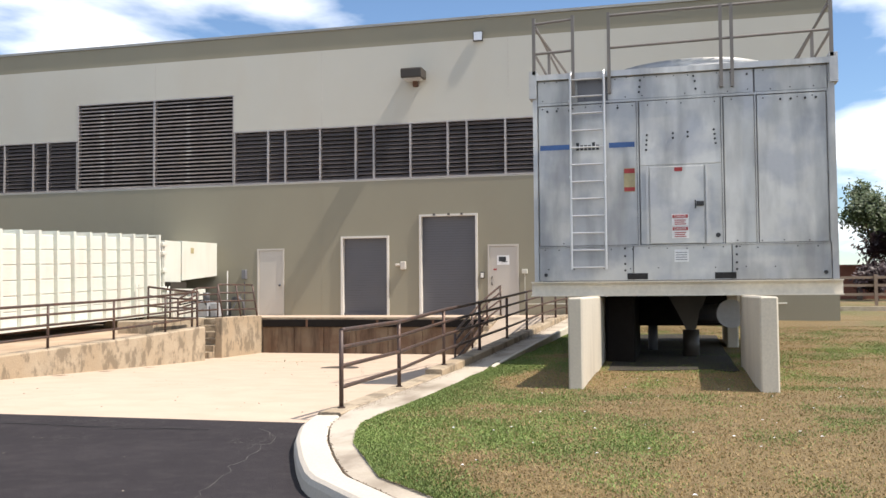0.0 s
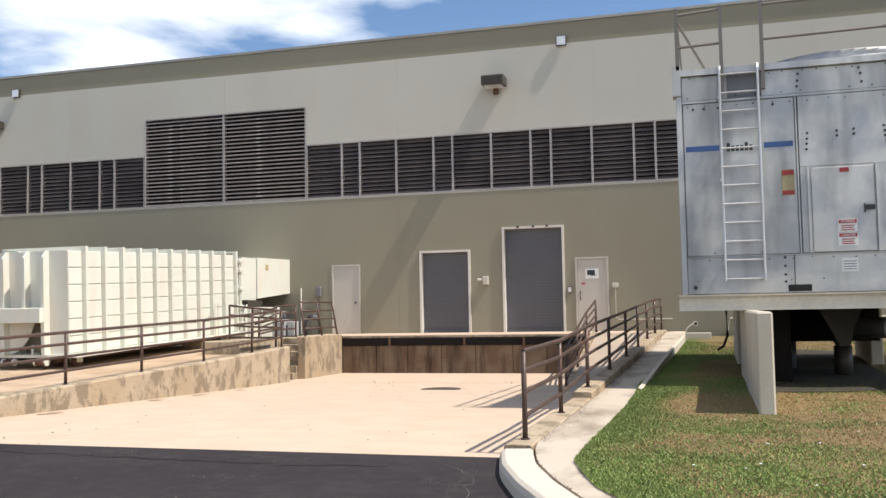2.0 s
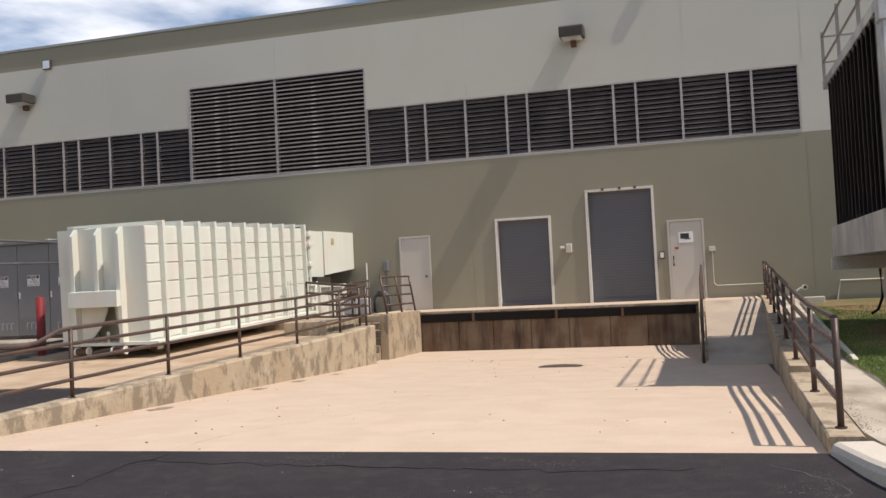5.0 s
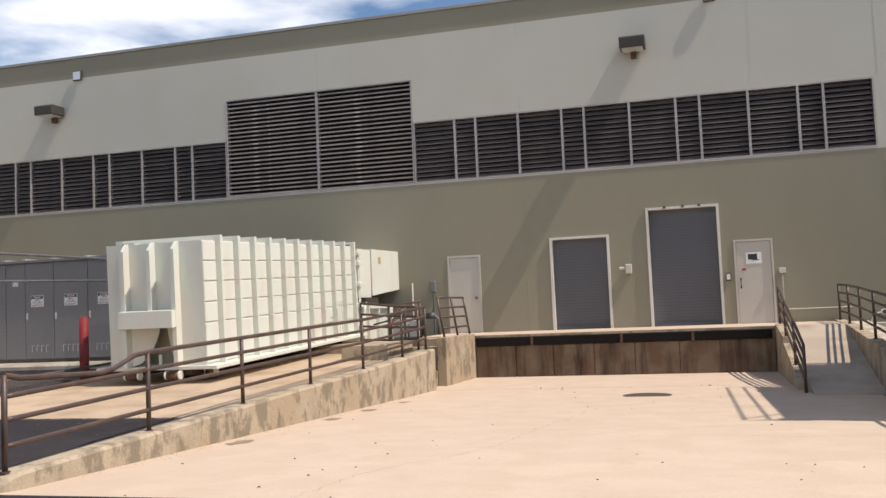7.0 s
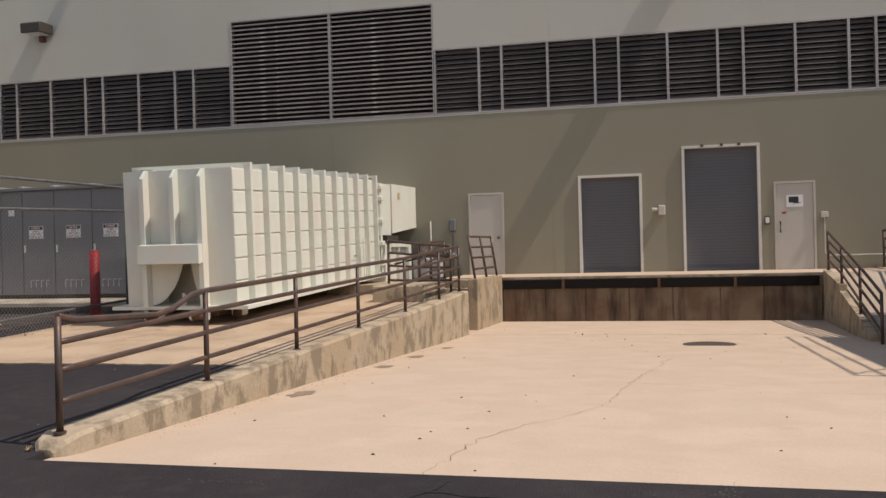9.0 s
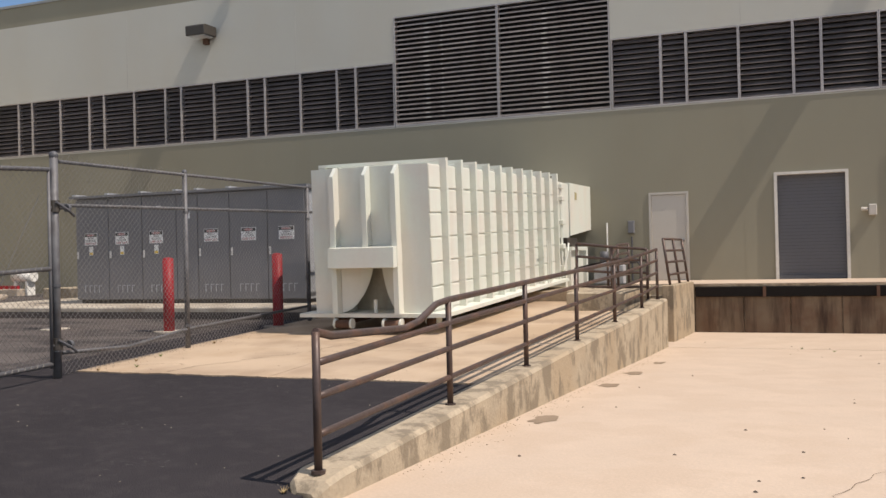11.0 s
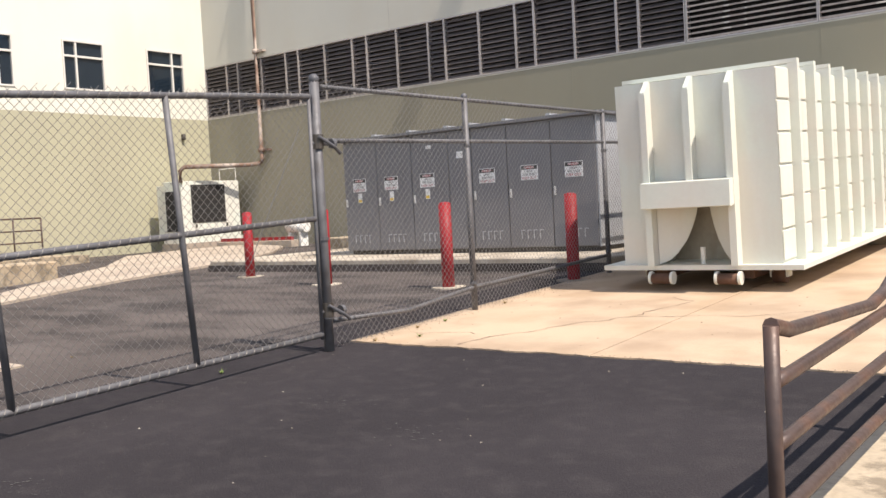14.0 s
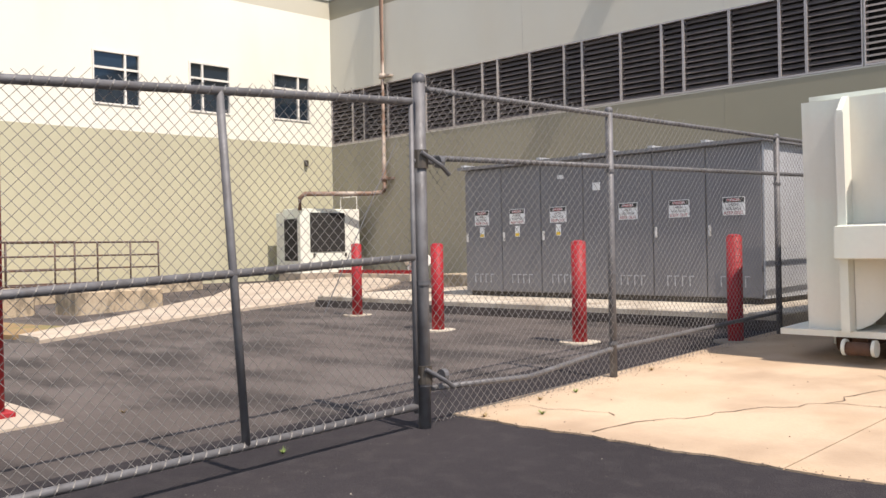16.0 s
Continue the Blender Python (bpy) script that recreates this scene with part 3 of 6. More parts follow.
def louver(x0, x1, z0, z1, label, group, mat=M_LOUVER, streaks=()):
    t = thing("louver", ((x0 + x1) / 2, FY + 0.06, z0), label, "louver", group)
    f = 0.026
    bm = bmesh.new()
    box(bm, x0, x0 + f, FY - 0.012, FY + 0.15, z0, z1)
    box(bm, x1 - f, x1, FY - 0.012, FY + 0.15, z0, z1)
    box(bm, x0 + f, x1 - f, FY - 0.012, FY + 0.15, z0, z0 + 0.04)
    box(bm, x0 + f, x1 - f, FY - 0.012, FY + 0.15, z1 - 0.035, z1)
    part("frame", bm, M_MULLION, t)
    # black sheet gives the gaps between slats their inner shade
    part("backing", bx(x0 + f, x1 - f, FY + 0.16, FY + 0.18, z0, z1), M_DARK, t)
    n = int((z1 - z0 - 0.08) / 0.118)
    step = (z1 - z0 - 0.08) / n
    me = slat_mesh(x1 - x0 - 2 * f - 0.004, mat)
    for k in range(n):
        piece("slat", me, t, ((x0 + x1) / 2, FY + 0.012, z0 + 0.04 + step * (k + 0.5)))
    # white mineral streaks, where water ran over the blade lips
    for x, w in streaks:
        bm = bmesh.new()
        for k in range(1, n - 1):
            z = z0 + 0.04 + step * (k + 0.5)
            ww = w * random.uniform(0.5, 1.2)
            dx = random.uniform(-0.02, 0.02)
            box(bm, x + dx - ww / 2, x + dx + ww / 2, FY + 0.009, FY + 0.0115, z - 0.048, z - 0.014 - random.uniform(0, 0.014))
        tagged(part("mineral_streak", bm, M_MINERAL, t, "white mineral streaks down the blades"), kind="stuff")


for x0, x1 in ((-19.3, -16.44), (-16.43, -13.59)):
    louver(x0, x1, 5.085, 7.995, "tall weathered brown-grey metal louver with angled slats", "tall louvers", M_TALL, ((-18.38, 0.16), (-17.95, 0.05)) if x0 < -17 else ((-15.2, 0.18),))
x = -13.56
k = 0
while x < -2.0:
    w = (1.172, 0.588, 1.172)[k % 3]
    louver(x, min(x + w - 0.006, -1.87), 5.085, 6.795, "dark metal louver bay in the long wall strip" if w > 1 else "narrow dark metal louver bay in the long wall strip", "louver strip")
    x, k = x + w, k + 1
x, k = -19.33, 0
while x > SX + 0.3:
    w = (1.14, 0.57, 1.14)[k % 3]
    louver(max(x - w + 0.006, SX + 0.03), x, 5.085, 6.795, "dark metal louver bay in the long wall strip" if w > 1 else "narrow dark metal louver bay in the long wall strip", "louver strip")
    x, k = x - w, k + 1

# doors
def rollup(name, x0, x1, top, label):
    t = thing(name, ((x0 + x1) / 2, FY, DOCK), label, "roll-up door", "dock doors", "structure")
    bm = bmesh.new()
    box(bm, x0 - 0.065, x0, FY - 0.05, FY + 0.2, DOCK, top + 0.06)
    box(bm, x1, x1 + 0.065, FY - 0.05, FY + 0.2, DOCK, top + 0.06)
    box(bm, x0, x1, FY - 0.05, FY + 0.2, top, top + 0.06)
    part("door_frame", bm, M_FRAME, t, "off-white painted steel frame")
    n = int((top - DOCK) / 0.075)
    bm = bmesh.new()
    h = (top - DOCK) / n
    for k in range(n):
        z = DOCK + k * h
        extrude_poly(bm, [(x0, FY + 0.13, z + 0.003), (x0, FY + 0.13, z + h), (x0, FY + 0.1292, z + h * 0.8), (x0, FY + 0.1288, z + h * 0.5), (x0, FY + 0.1292, z + h * 0.2)], (x1 - x0, 0, 0))
    part("curtain", bm, M_ROLLUP, t, "blue-grey slatted steel curtain, closed")
    part("bottom_bar", bx(x0 + 0.01, x1 - 0.01, FY + 0.07, FY + 0.107, DOCK + 0.012, DOCK + 0.09), M_ROLLUP, t)
    return t


rollup("door_1", -9.87, -8.45, 3.30, "small closed blue-grey roll-up dock door")
t = rollup("door_2", -7.36, -5.69, 3.91, "tall closed blue-grey roll-up dock door")
for x in (-6.95, -6.5, -6.1):
    part("bracket", bx(x - 0.035, x + 0.035, FY - 0.09, FY - 0.051, 3.93, 3.99), M_LAMP, t)


def man_door(name, x0, x1, label):
    t = thing(name, ((x0 + x1) / 2, FY, DOCK), label, "door", "steel doors", "structure")
    top = 3.03
    bm = bmesh.new()
    box(bm, x0 + 0.002, x0 + 0.055, FY - 0.02, FY + 0.15, DOCK, top - 0.002)
    box(bm, x1 - 0.055, x1 - 0.002, FY - 0.02, FY + 0.15, DOCK, top - 0.002)
    box(bm, x0 + 0.055, x1 - 0.055, FY - 0.02, FY + 0.15, top - 0.055, top - 0.002)
    part("door_frame", bm, M_DOOR, t)
    part("door_leaf", bx(x0 + 0.06, x1 - 0.06, FY + 0.01, FY + 0.055, DOCK + 0.015, top - 0.06, bevel=0.004), M_DOOR, t)
    return t


t = man_door("door_3", -12.75, -11.83, "closed pale grey steel door with a knob")
bm = bmesh.new()
bmesh.ops.create_uvsphere(bm, u_segments=10, v_segments=6, radius=0.04, matrix=Matrix.Translation((-11.97, FY - 0.05, DOCK + 0.95)))
tube(bm, [(-11.97, FY + 0.01, DOCK + 0.95), (-11.97, FY - 0.03, DOCK + 0.95)], 0.025)
part("knob", bm, M_GALVD, t)
t = man_door("door_4", -5.33, -4.4, "closed pale steel door with a posted notice and pull handle")
bm = tb([(-5.2, FY + 0.0, DOCK + 0.9), (-5.2, FY - 0.06, DOCK + 0.92), (-5.2, FY - 0.06, DOCK + 1.12), (-5.2, FY, DOCK + 1.14)], 0.018)
part("door_handle", bm, M_LAMP, t, "dark pull handle")
part("notice", bx(-5.05, -4.68, FY + 0.002, FY + 0.009, 2.42, 2.7), M_SIGNW, t, "white posted notice")
bm = bx(-5.0, -4.78, FY - 0.002, FY + 0.002, 2.52, 2.66)
box(bm, -4.9, -4.74, FY - 0.002, FY + 0.002, 2.5, 2.519)
part("notice_print", bm, M_SIGNK, t)
bm = bx(-5.16, -5.06, FY + 0.004, FY + 0.009, 2.26, 2.31)
part("sticker", bm, M_SIGNR, t, "faded red and white sticker")

# fixtures on the wall
def wall_lamp(x, z):
    t = thing("wall_lamp", (x, FY, z), "dark bronze box floodlight on a rusty wall bracket", "wall lamp", "wall lamps")
    part("bracket", bx(x - 0.07, x + 0.07, FY - 0.14, FY, z - 0.3, z - 0.14), M_RUST, t, "rusted bracket")
    bm = bmesh.new()
    extrude_poly(bm, [(x - 0.32, FY - 0.02, z - 0.1), (x - 0.32, FY - 0.6, z - 0.13), (x - 0.32, FY - 0.62, z + 0.13), (x - 0.32, FY - 0.56, z + 0.17), (x - 0.32, FY - 0.02, z + 0.17)], (0.64, 0, 0))
    bmesh.ops.bevel(bm, geom=bm.edges[:], offset=0.012, segments=1, affect="EDGES")
    part("housing", bm, M_LAMP, t)
    part("lens", bx(x - 0.26, x + 0.26, FY - 0.54, FY - 0.08, z - 0.142, z - 0.128), M_LENS, t)


for x in (-7.5, -25.2):
    wall_lamp(x, 8.18)


def flood(x, z):
    t = thing("floodlight", (x, FY, z), "small pale floodlight high on the wall band", "floodlight", "small floodlights")
    part("arm", bx(x - 0.03, x + 0.03, FY - 0.03, FY, z - 0.04, z + 0.04), M_LAMP, t)
    part("housing", bx(x - 0.15, x + 0.15, FY - 0.10, FY - 0.03, z - 0.15, z + 0.15, bevel=0.012), M_LAMP, t)
    part("lens", bx(x - 0.125, x + 0.125, FY - 0.108, FY - 0.101, z - 0.125, z + 0.125), M_LENS, t, "bright glass lens")


for x in (-5.55, -24.36):
    flood(x, 9.28)
t = thing("alarm_box", (-7.95, FY, 2.3), "white wall box with a small horn beside the doors", "wall box")
part("body", bx(-8.0, -7.84, FY - 0.14, FY, 2.32, 2.56, bevel=0.015), M_DOOR, t)
bm = tb([(-8.02, FY - 0.08, 2.46), (-8.12, FY - 0.1, 2.46)], 0.04)
tube(bm, [(-8.12, FY - 0.1, 2.46), (-8.15, FY - 0.1, 2.46)], 0.045)
part("horn", bm, M_DOOR, t)
t = thing("call_button", (-5.5, FY, 2.0), "small dark call button box by the door", "button box")
part("box", bx(-5.55, -5.43, FY - 0.06, FY, 2.02, 2.22, bevel=0.01), M_LAMP, t)
part("plate", bx(-5.535, -5.445, FY - 0.066, FY - 0.061, 2.05, 2.19), M_PVC, t)
t = thing("conduit", (-4.2, FY, 1.2), "thin pale conduit with a junction box on the wall", "conduit")
part("pipe", tb([(-4.22, FY - 0.03, 2.15), (-4.22, FY - 0.03, 1.33), (-4.15, FY - 0.03, 1.26), (-2.7, FY - 0.03, 1.26)], 0.013), M_CREAM, t)
part("junction_box", bx(-4.3, -4.14, FY - 0.08, FY, 2.15, 2.28, bevel=0.01), M_CREAM, t)
t = thing("conduit", (0, FY, 1.2), "long pale pipe along the wall foot", "conduit")
part("pipe", tb([(-1.3, FY - 0.05, 0.75), (-1.2, FY - 0.05, 1.25), (3.0, FY - 0.05, 1.25)], 0.022), M_CREAM, t)

# ---- the loading dock ----
t = thing("loading_dock", (-8, 24.4, -0.1), "concrete loading dock with a rust-stained face and black bumper", "loading dock", kind="structure")
part("platform", bx(-12.9, -3.2, 24.42, FY - 0.002, -0.4, DOCK - 0.002), M_WALLC, t)
part("deck", bx(-12.9, -3.2, 24.34, FY - 0.004, DOCK - 0.001, DOCK + 0.012), M_APRON, t, "tan concrete deck top")
part("lip", bx(-11.49, -4.63, 24.34, 24.419, DOCK - 0.05, DOCK - 0.002), M_WALLC, t)
x = -11.49
for w in (0.98, 0.9, 0.96, 0.94, 1.0, 0.9, 1.17):
    part("face_panel", bx(x + 0.007, x + w - 0.007, 24.365, 24.419, -0.2, 0.668, bevel=0.008), M_DOCKC, t)
    x += w
part("bumper", bx(-11.47, -4.7, 24.3, 24.418, 0.67, 0.872, bevel=0.01), M_RUBBER_SHADE, t, "black rubber dock bumper")
for x in (-10.1, -8.0, -6.4):
    part("bumper_plate", bx(x - 0.03, x + 0.03, 24.285, 24.299, 0.66, 0.88), M_RUST, t, "rusty plate")
bm = bmesh.new()
extrude_poly(bm, [(-11.84, 22.2, -0.4), (-11.63, 22.2, -0.4), (-11.495, 24.335, -0.4), (-11.71, 24.335, -0.4)], (0, 0, 1.39))
bmesh.ops.bevel(bm, geom=bm.edges[:], offset=0.012, segments=1, affect="EDGES")
solid("wall_dock_side", bm, M_WALLC, "streaked concrete wing wall of the dock", "wall", kind="structure")

# pedestrian ramp up to the dock
bm = bmesh.new()
extrude_poly(bm, [(-4.48, 18.6, -0.3), (-4.48, 24.336, -0.3), (-4.48, 24.336, DOCK + 0.01), (-4.48, 24.0, DOCK + 0.01), (-4.48, 18.6, -0.015)], (1.24, 0, 0))
solid("ramp", bm, M_RAMP, "narrow concrete walking ramp up to the dock", "ramp", kind="structure")
bm = bmesh.new()
extrude_poly(bm, [(-4.62, 19.75, -0.3), (-4.62, 24.335, -0.3), (-4.62, 24.335, DOCK + 0.06), (-4.62, 22.47, DOCK - 0.17), (-4.62, 22.45, 0.64), (-4.62, 19.85, 0.12), (-4.62, 19.75, 0.07)], (0.137, 0, 0))
solid("wall_ramp", bm, M_WALLC, "low sloping concrete curb wall beside the ramp", "wall", kind="structure")

# retaining wall on the container side
WT = ((9.25, 0.36), (11.3, 0.43), (13.3, 0.495), (15.4, 0.565), (17.5, 0.63), (19.8, 0.72), (21.28, 0.79))


def wall_x(y):
    return ramp(y, ((9.25, -11.9), (15, -11.79), (21.3, -11.62)))


bm = bmesh.new()
ys = [9.25, 9.32, 9.45, *np.arange(10.1, 21.2, 0.8), 21.28]
rings = []
for i, y in enumerate(ys):
    cut = (0.09, 0.03, 0.0)[i] if i < 3 else 0.0
    xr, z = wall_x(y) - cut, ramp(y, WT) - cut
    rings.append([bm.verts.new(p) for p in ((xr, y, -0.4), (xr, y, z - 0.03), (xr - 0.03, y, z), (xr - 0.3 + 2 * cut, y, z), (xr - 0.33 + 2 * cut, y, z - 0.03), (xr - 0.33 + 2 * cut, y, -0.4))])
for a, b in zip(rings, rings[1:]):
    for k in range(6):
        bm.faces.new((a[k], a[(k + 1) % 6], b[(k + 1) % 6], b[k]))
bm.faces.new(rings[0])
bm.faces.new(rings[-1])
solid("wall_retaining", bm, M_WALLC, "weathered stained concrete retaining wall, rising toward the dock", "wall", kind="structure")

# steps between the retaining wall and the dock
t = thing("steps", (-12.3, 21.9, -0.07), "six worn concrete steps climbing from the apron to the dock", "steps", kind="structure")
for k in range(6):
    part("step", bx(-12.74, -11.85, 21.9 + 0.27 * k, 21.9 + 0.27 * (k + 1) - 0.003, -0.4, 0.09 + 0.168 * k, bevel=0.012), M_WALLC, t)
part("landing", bx(-14.6, -12.905, 21.315, 24.33, 0.5, 0.925), M_WALLC, t)
part("landing_side", bx(-12.74, -11.85, 23.525, 24.33, -0.4, 0.925), M_WALLC, t)
part("cheek_wall", bx(-12.9, -12.745, 21.31, 24.33, -0.4, 0.935, bevel=0.01), M_WALLC, t)
sheet("pavement", np.linspace(-12.74, -12.03, 3), np.linspace(21.3, 21.89, 3), lambda x, y: apron_z(y), 0.2, M_APRON, "shaded concrete floor at the foot of the steps", "pavement")


# ---- railings ----
def railing(label, bases, tops, levels, r=0.024, group="pipe railings", bend=None):
    t = thing("railing", bases[0], label, "railing", group)
    for b, h in zip(bases, tops):
        part("post", tb([b, (b[0], b[1], b[2] + h)], r * 1.1), M_RAIL, t, smooth=True)
        part("base_plate", tb([(b[0], b[1], b[2] - 0.002), (b[0], b[1], b[2] + 0.02)], r * 1.9), M_RAIL, t)
    for lv in levels:
        pts = [Vector((b[0], b[1], b[2] + h * lv)) for b, h in zip(bases, tops)]
        if bend and lv == levels[-1]:
            pts = pts[:1] + [Vector(q) for q in bend] + pts[1:]
        if len(pts) > 2:
            fine = []
            for a, b in zip(pts, pts[1:]):
                fine += [a.lerp(b, s) for s in (0, 0.06, 0.5, 0.94)]
            pts = fine + [pts[-1]]
        part("rail", tb(pts, r if lv < 1 else r * 1.12), M_RAIL, t, smooth=True)
    return t


LV = (0.27, 0.54, 0.78, 1.0)
left_posts = [(wall_x(y) - 0.15, y, ramp(y, WT) - 0.01) for y in (9.4, 11.5, 13.55, 15.6, 17.7, 19.7, 21.15)]
railing("rust-brown four-rail pipe railing with a dented top rail", left_posts, [0.85, 0.86, 0.86, 0.86, 0.86, 0.88, 0.9], LV,
        bend=[(-12.05, 9.6, 1.165), (-12.04, 10.7, 1.12), (-12.04, 10.95, 1.15), (-12.03, 11.3, 1.265)])
right_posts = [(ramp(y, RAILX), y, ramp(y, foot) - 0.005) for y in (9.5, 11.55, 13.8, 16.1, 18.4, 20.5, 22.5, 24.5, 26.45)]
railing("rust-brown four-rail pipe railing on the climbing footing", right_posts, [0.85] * 9, LV)
ramp_posts = [(-4.56, 19.15, -0.07), (-4.55, 20.85, 0.31), (-4.55, 22.6, 0.77), (-4.52, 24.3, DOCK + 0.05)]
railing("rust-brown pipe railing beside the walking ramp", ramp_posts, [0.84, 0.83, 0.72, 0.8], LV)
t = thing("railing", (-11.7, 22.4, 0.99), "short rust-brown pipe railing leaning over the dock wing wall", "railing", "pipe railings")
wing_posts = [((-11.72, 22.42, 0.985), (-11.82, 22.3, 1.87)), ((-11.66, 23.35, 0.985), (-11.76, 23.23, 1.87)), ((-11.6, 24.25, 0.985), (-11.7, 24.13, 1.87))]
for lo, hi in wing_posts:
    part("post", tb([lo, hi], 0.026), M_RAIL, t, smooth=True)
for lv in (0.23, 0.5, 0.75, 1.0):
    part("rail", tb([Vector(lo).lerp(Vector(hi), lv) for lo, hi in wing_posts], 0.024), M_RAIL, t, smooth=True)
railing("rust-brown pipe railing sloping down beside the steps", [(-12.82, 22.0, 0.93), (-12.82, 23.0, 0.93), (-12.82, 24.2, 0.93)], [0.55, 0.85, 0.88], (0.27, 0.54, 0.78, 1.0))
railing("rust-brown pipe railing returning beside the steps", [(-11.95, 21.2, 0.76), (-12.6, 21.24, 0.735), (-13.25, 21.27, 0.735)], [0.92, 1.0, 1.08], LV)

# ---- roll-off container ----
box_t = thing("roll_off_container", (0, 0, 0), "cream-white ribbed steel roll-off compactor container", "container")
W2, H0, H1, L = 0.925, 0.22, 2.37, 6.95
part("body", bx(-W2, W2, 0.5, L, H0 + 0.05, H1), M_WHITE, box_t)
for x0, x1, z0 in ((-W2, -0.5, H0 + 0.05), (0.445, W2, H0 + 0.05), (-0.5, 0.445, 0.95)):
    part("front_panel", bx(x0, x1, 0.0, 0.5, z0, H1), M_WHITE, box_t)
part("lid_rim", bx(-W2 - 0.1, -W2 + 0.15, 0.6, L - 0.05, H1 + 0.001, H1 + 0.05), M_WHITE, box_t)
part("skid_plate", bx(-1.16, 1.16, -0.09, L + 0.1, H0 - 0.005, H0 + 0.05), M_WHITE, box_t)
for x in (-0.5, 0.5):
    part("under_rail", bx(x - 0.07, x + 0.07, 0.1, L, 0.1, H0 - 0.006), M_RUST, box_t)
me_rib = finish(box(bmesh.new(), 0, 0.11, -0.04, 0.04, H0 + 0.051, H1 + 0.05), "rib", M_WHITE)
rib_y = [0.47 + 0.632 * k for k in range(11)]
me_top = finish(bx(-W2 - 0.11, W2 + 0.11, -0.045, 0.045, 0, 0.044), "top_rib", M_WHITE)
for y in rib_y:
    piece("top_rib", me_top, box_t, (0, y, H1 + 0.0515))
for y in rib_y:
    piece("rib", me_rib, box_t, (W2 + 0.002, y, 0))
    piece("rib", me_rib, box_t, (-W2 - 0.112, y, 0))
edges_y = [0.0] + rib_y + [L]
zrows = np.linspace(H0 + 0.07, H1 - 0.0, 7)
for a, b in zip(edges_y, edges_y[1:]):
    a2 = a + (0.048 if a > 0 else 0.004)
    b2 = b - (0.048 if b < L else 0.004)
    if b2 - a2 < 0.06:
        continue
    bm = box(bmesh.new(), 0, 0.016, a2, b2, 0.012, zrows[1] - zrows[0] - 0.012, bevel=0.007)
    me_p = finish(bm, "side_panel", M_WHITE)
    for z in zrows[:-1]:
        piece("side_panel", me_p, box_t, (W2 + 0.001, 0, z))
for x, z0 in ((-0.51, H0 + 0.05), (0.0, 1.22), (0.46, H0 + 0.05)):
    bm = bmesh.new()
    extrude_poly(bm, [(x - 0.025, -0.001, z0), (x - 0.025, -0.17, z0), (x - 0.025, -0.17, H1 - 0.12), (x - 0.025, -0.04, H1 + 0.01), (x - 0.025, -0.001, H1 + 0.01)], (0.05, 0, 0))
    extrude_poly(bm, [(x - 0.038, -0.17, z0), (x + 0.038, -0.17, z0), (x + 0.038, -0.185, z0), (x - 0.038, -0.185, z0)], (0, 0, H1 - 0.14 - z0))
    part("front_rib", bm, M_WHITE, box_t)
bm = bmesh.new()
extrude_poly(bm, [(-0.54, -0.002, 1.24), (-0.54, -0.3, 1.22), (-0.54, -0.31, 0.94), (-0.54, -0.28, 0.93), (-0.54, -0.002, 0.98)], (1.03, 0, 0))
part("pull_box", bm, M_WHITE, box_t, "dented white pull box")
bm = bmesh.new()
for sgn in (-1, 1):
    curve = [(0.07, 0.93), (0.09, 0.82), (0.13, 0.68), (0.19, 0.53), (0.28, 0.39), (0.35, 0.32), (0.43, 0.28)]
    outer = [(0.46, 0.28), (0.46, 0.93)]
    inner = [(-0.025 + sgn * x, 0.3 - 0.3 * (x / 0.43), z) for x, z in curve]
    rim = [(-0.025 + sgn * 0.455, -0.02, z) for x, z in curve]
    for d in (0.0, 0.012):
        a = [bm.verts.new((p[0], p[1] + d, p[2])) for p in inner]
        b = [bm.verts.new((p[0], p[1] + d, p[2])) for p in rim]
        for k in range(len(a) - 1):
            bm.faces.new((a[k], a[k + 1], b[k + 1], b[k]))
part("gusset", bm, M_WHITE, box_t)
part("hook_pocket", bx(-0.498, 0.443, 0.488, 0.498, 0.272, 0.945), M_POCKET, box_t, "rust-streaked hook pocket with recess shade in its colour")
part("hook_pin", tb([(0.02, 0.05, 0.27), (0.02, 0.05, 0.46)], 0.03), M_WHITE, box_t)
for x in (-0.42, 0.36):
    t2 = part("nose_roller", tb([(x - 0.11, -0.12, 0.12), (x + 0.11, -0.12, 0.12)], 0.062, 12), M_RUST, box_t, "rusty nose roller", smooth=True)
    for dx in (-0.14, 0.12):
        part("roller_bracket", tb([(x + dx, -0.12, 0.13), (x + dx + 0.03, -0.12, 0.13)], 0.075, 14), M_WHITE, t2)
for x in (-0.75, 0.75):
    for y in (0.45, 6.3):
        t2 = part("wheel", tb([(x - 0.07, y, 0.105), (x + 0.07, y, 0.105)], 0.10, 14), M_RUST, box_t, smooth=True)
        part("wheel_bracket", bx(x - 0.1, x - 0.075, y - 0.08, y + 0.08, 0.08, H0 - 0.006), M_WHITE, t2)
        part("wheel_bracket", bx(x + 0.075, x + 0.1, y - 0.08, y + 0.08, 0.08, H0 - 0.006), M_WHITE, t2)
for y in (6.86, 6.93):
    part("hinge_rod", tb([(W2 + 0.14, y, 0.3), (W2 + 0.14, y, H1 - 0.1)], 0.018), M_WHITE, box_t)
for z in (0.5, 0.95, 1.45, 1.95, 2.2):
    part("hinge", bx(W2 + 0.06, W2 + 0.2, 6.80, 6.99, z - 0.05, z + 0.05, bevel=0.01), M_WHITE, box_t)
part("ladder_rod", tb([(W2 + 0.24, 5.35, 0.28), (W2 + 0.24, 5.35, 1.1), (W2 + 0.24, 5.5, 1.1), (W2 + 0.24, 5.5, 0.28)], 0.014), M_WHITE, box_t)
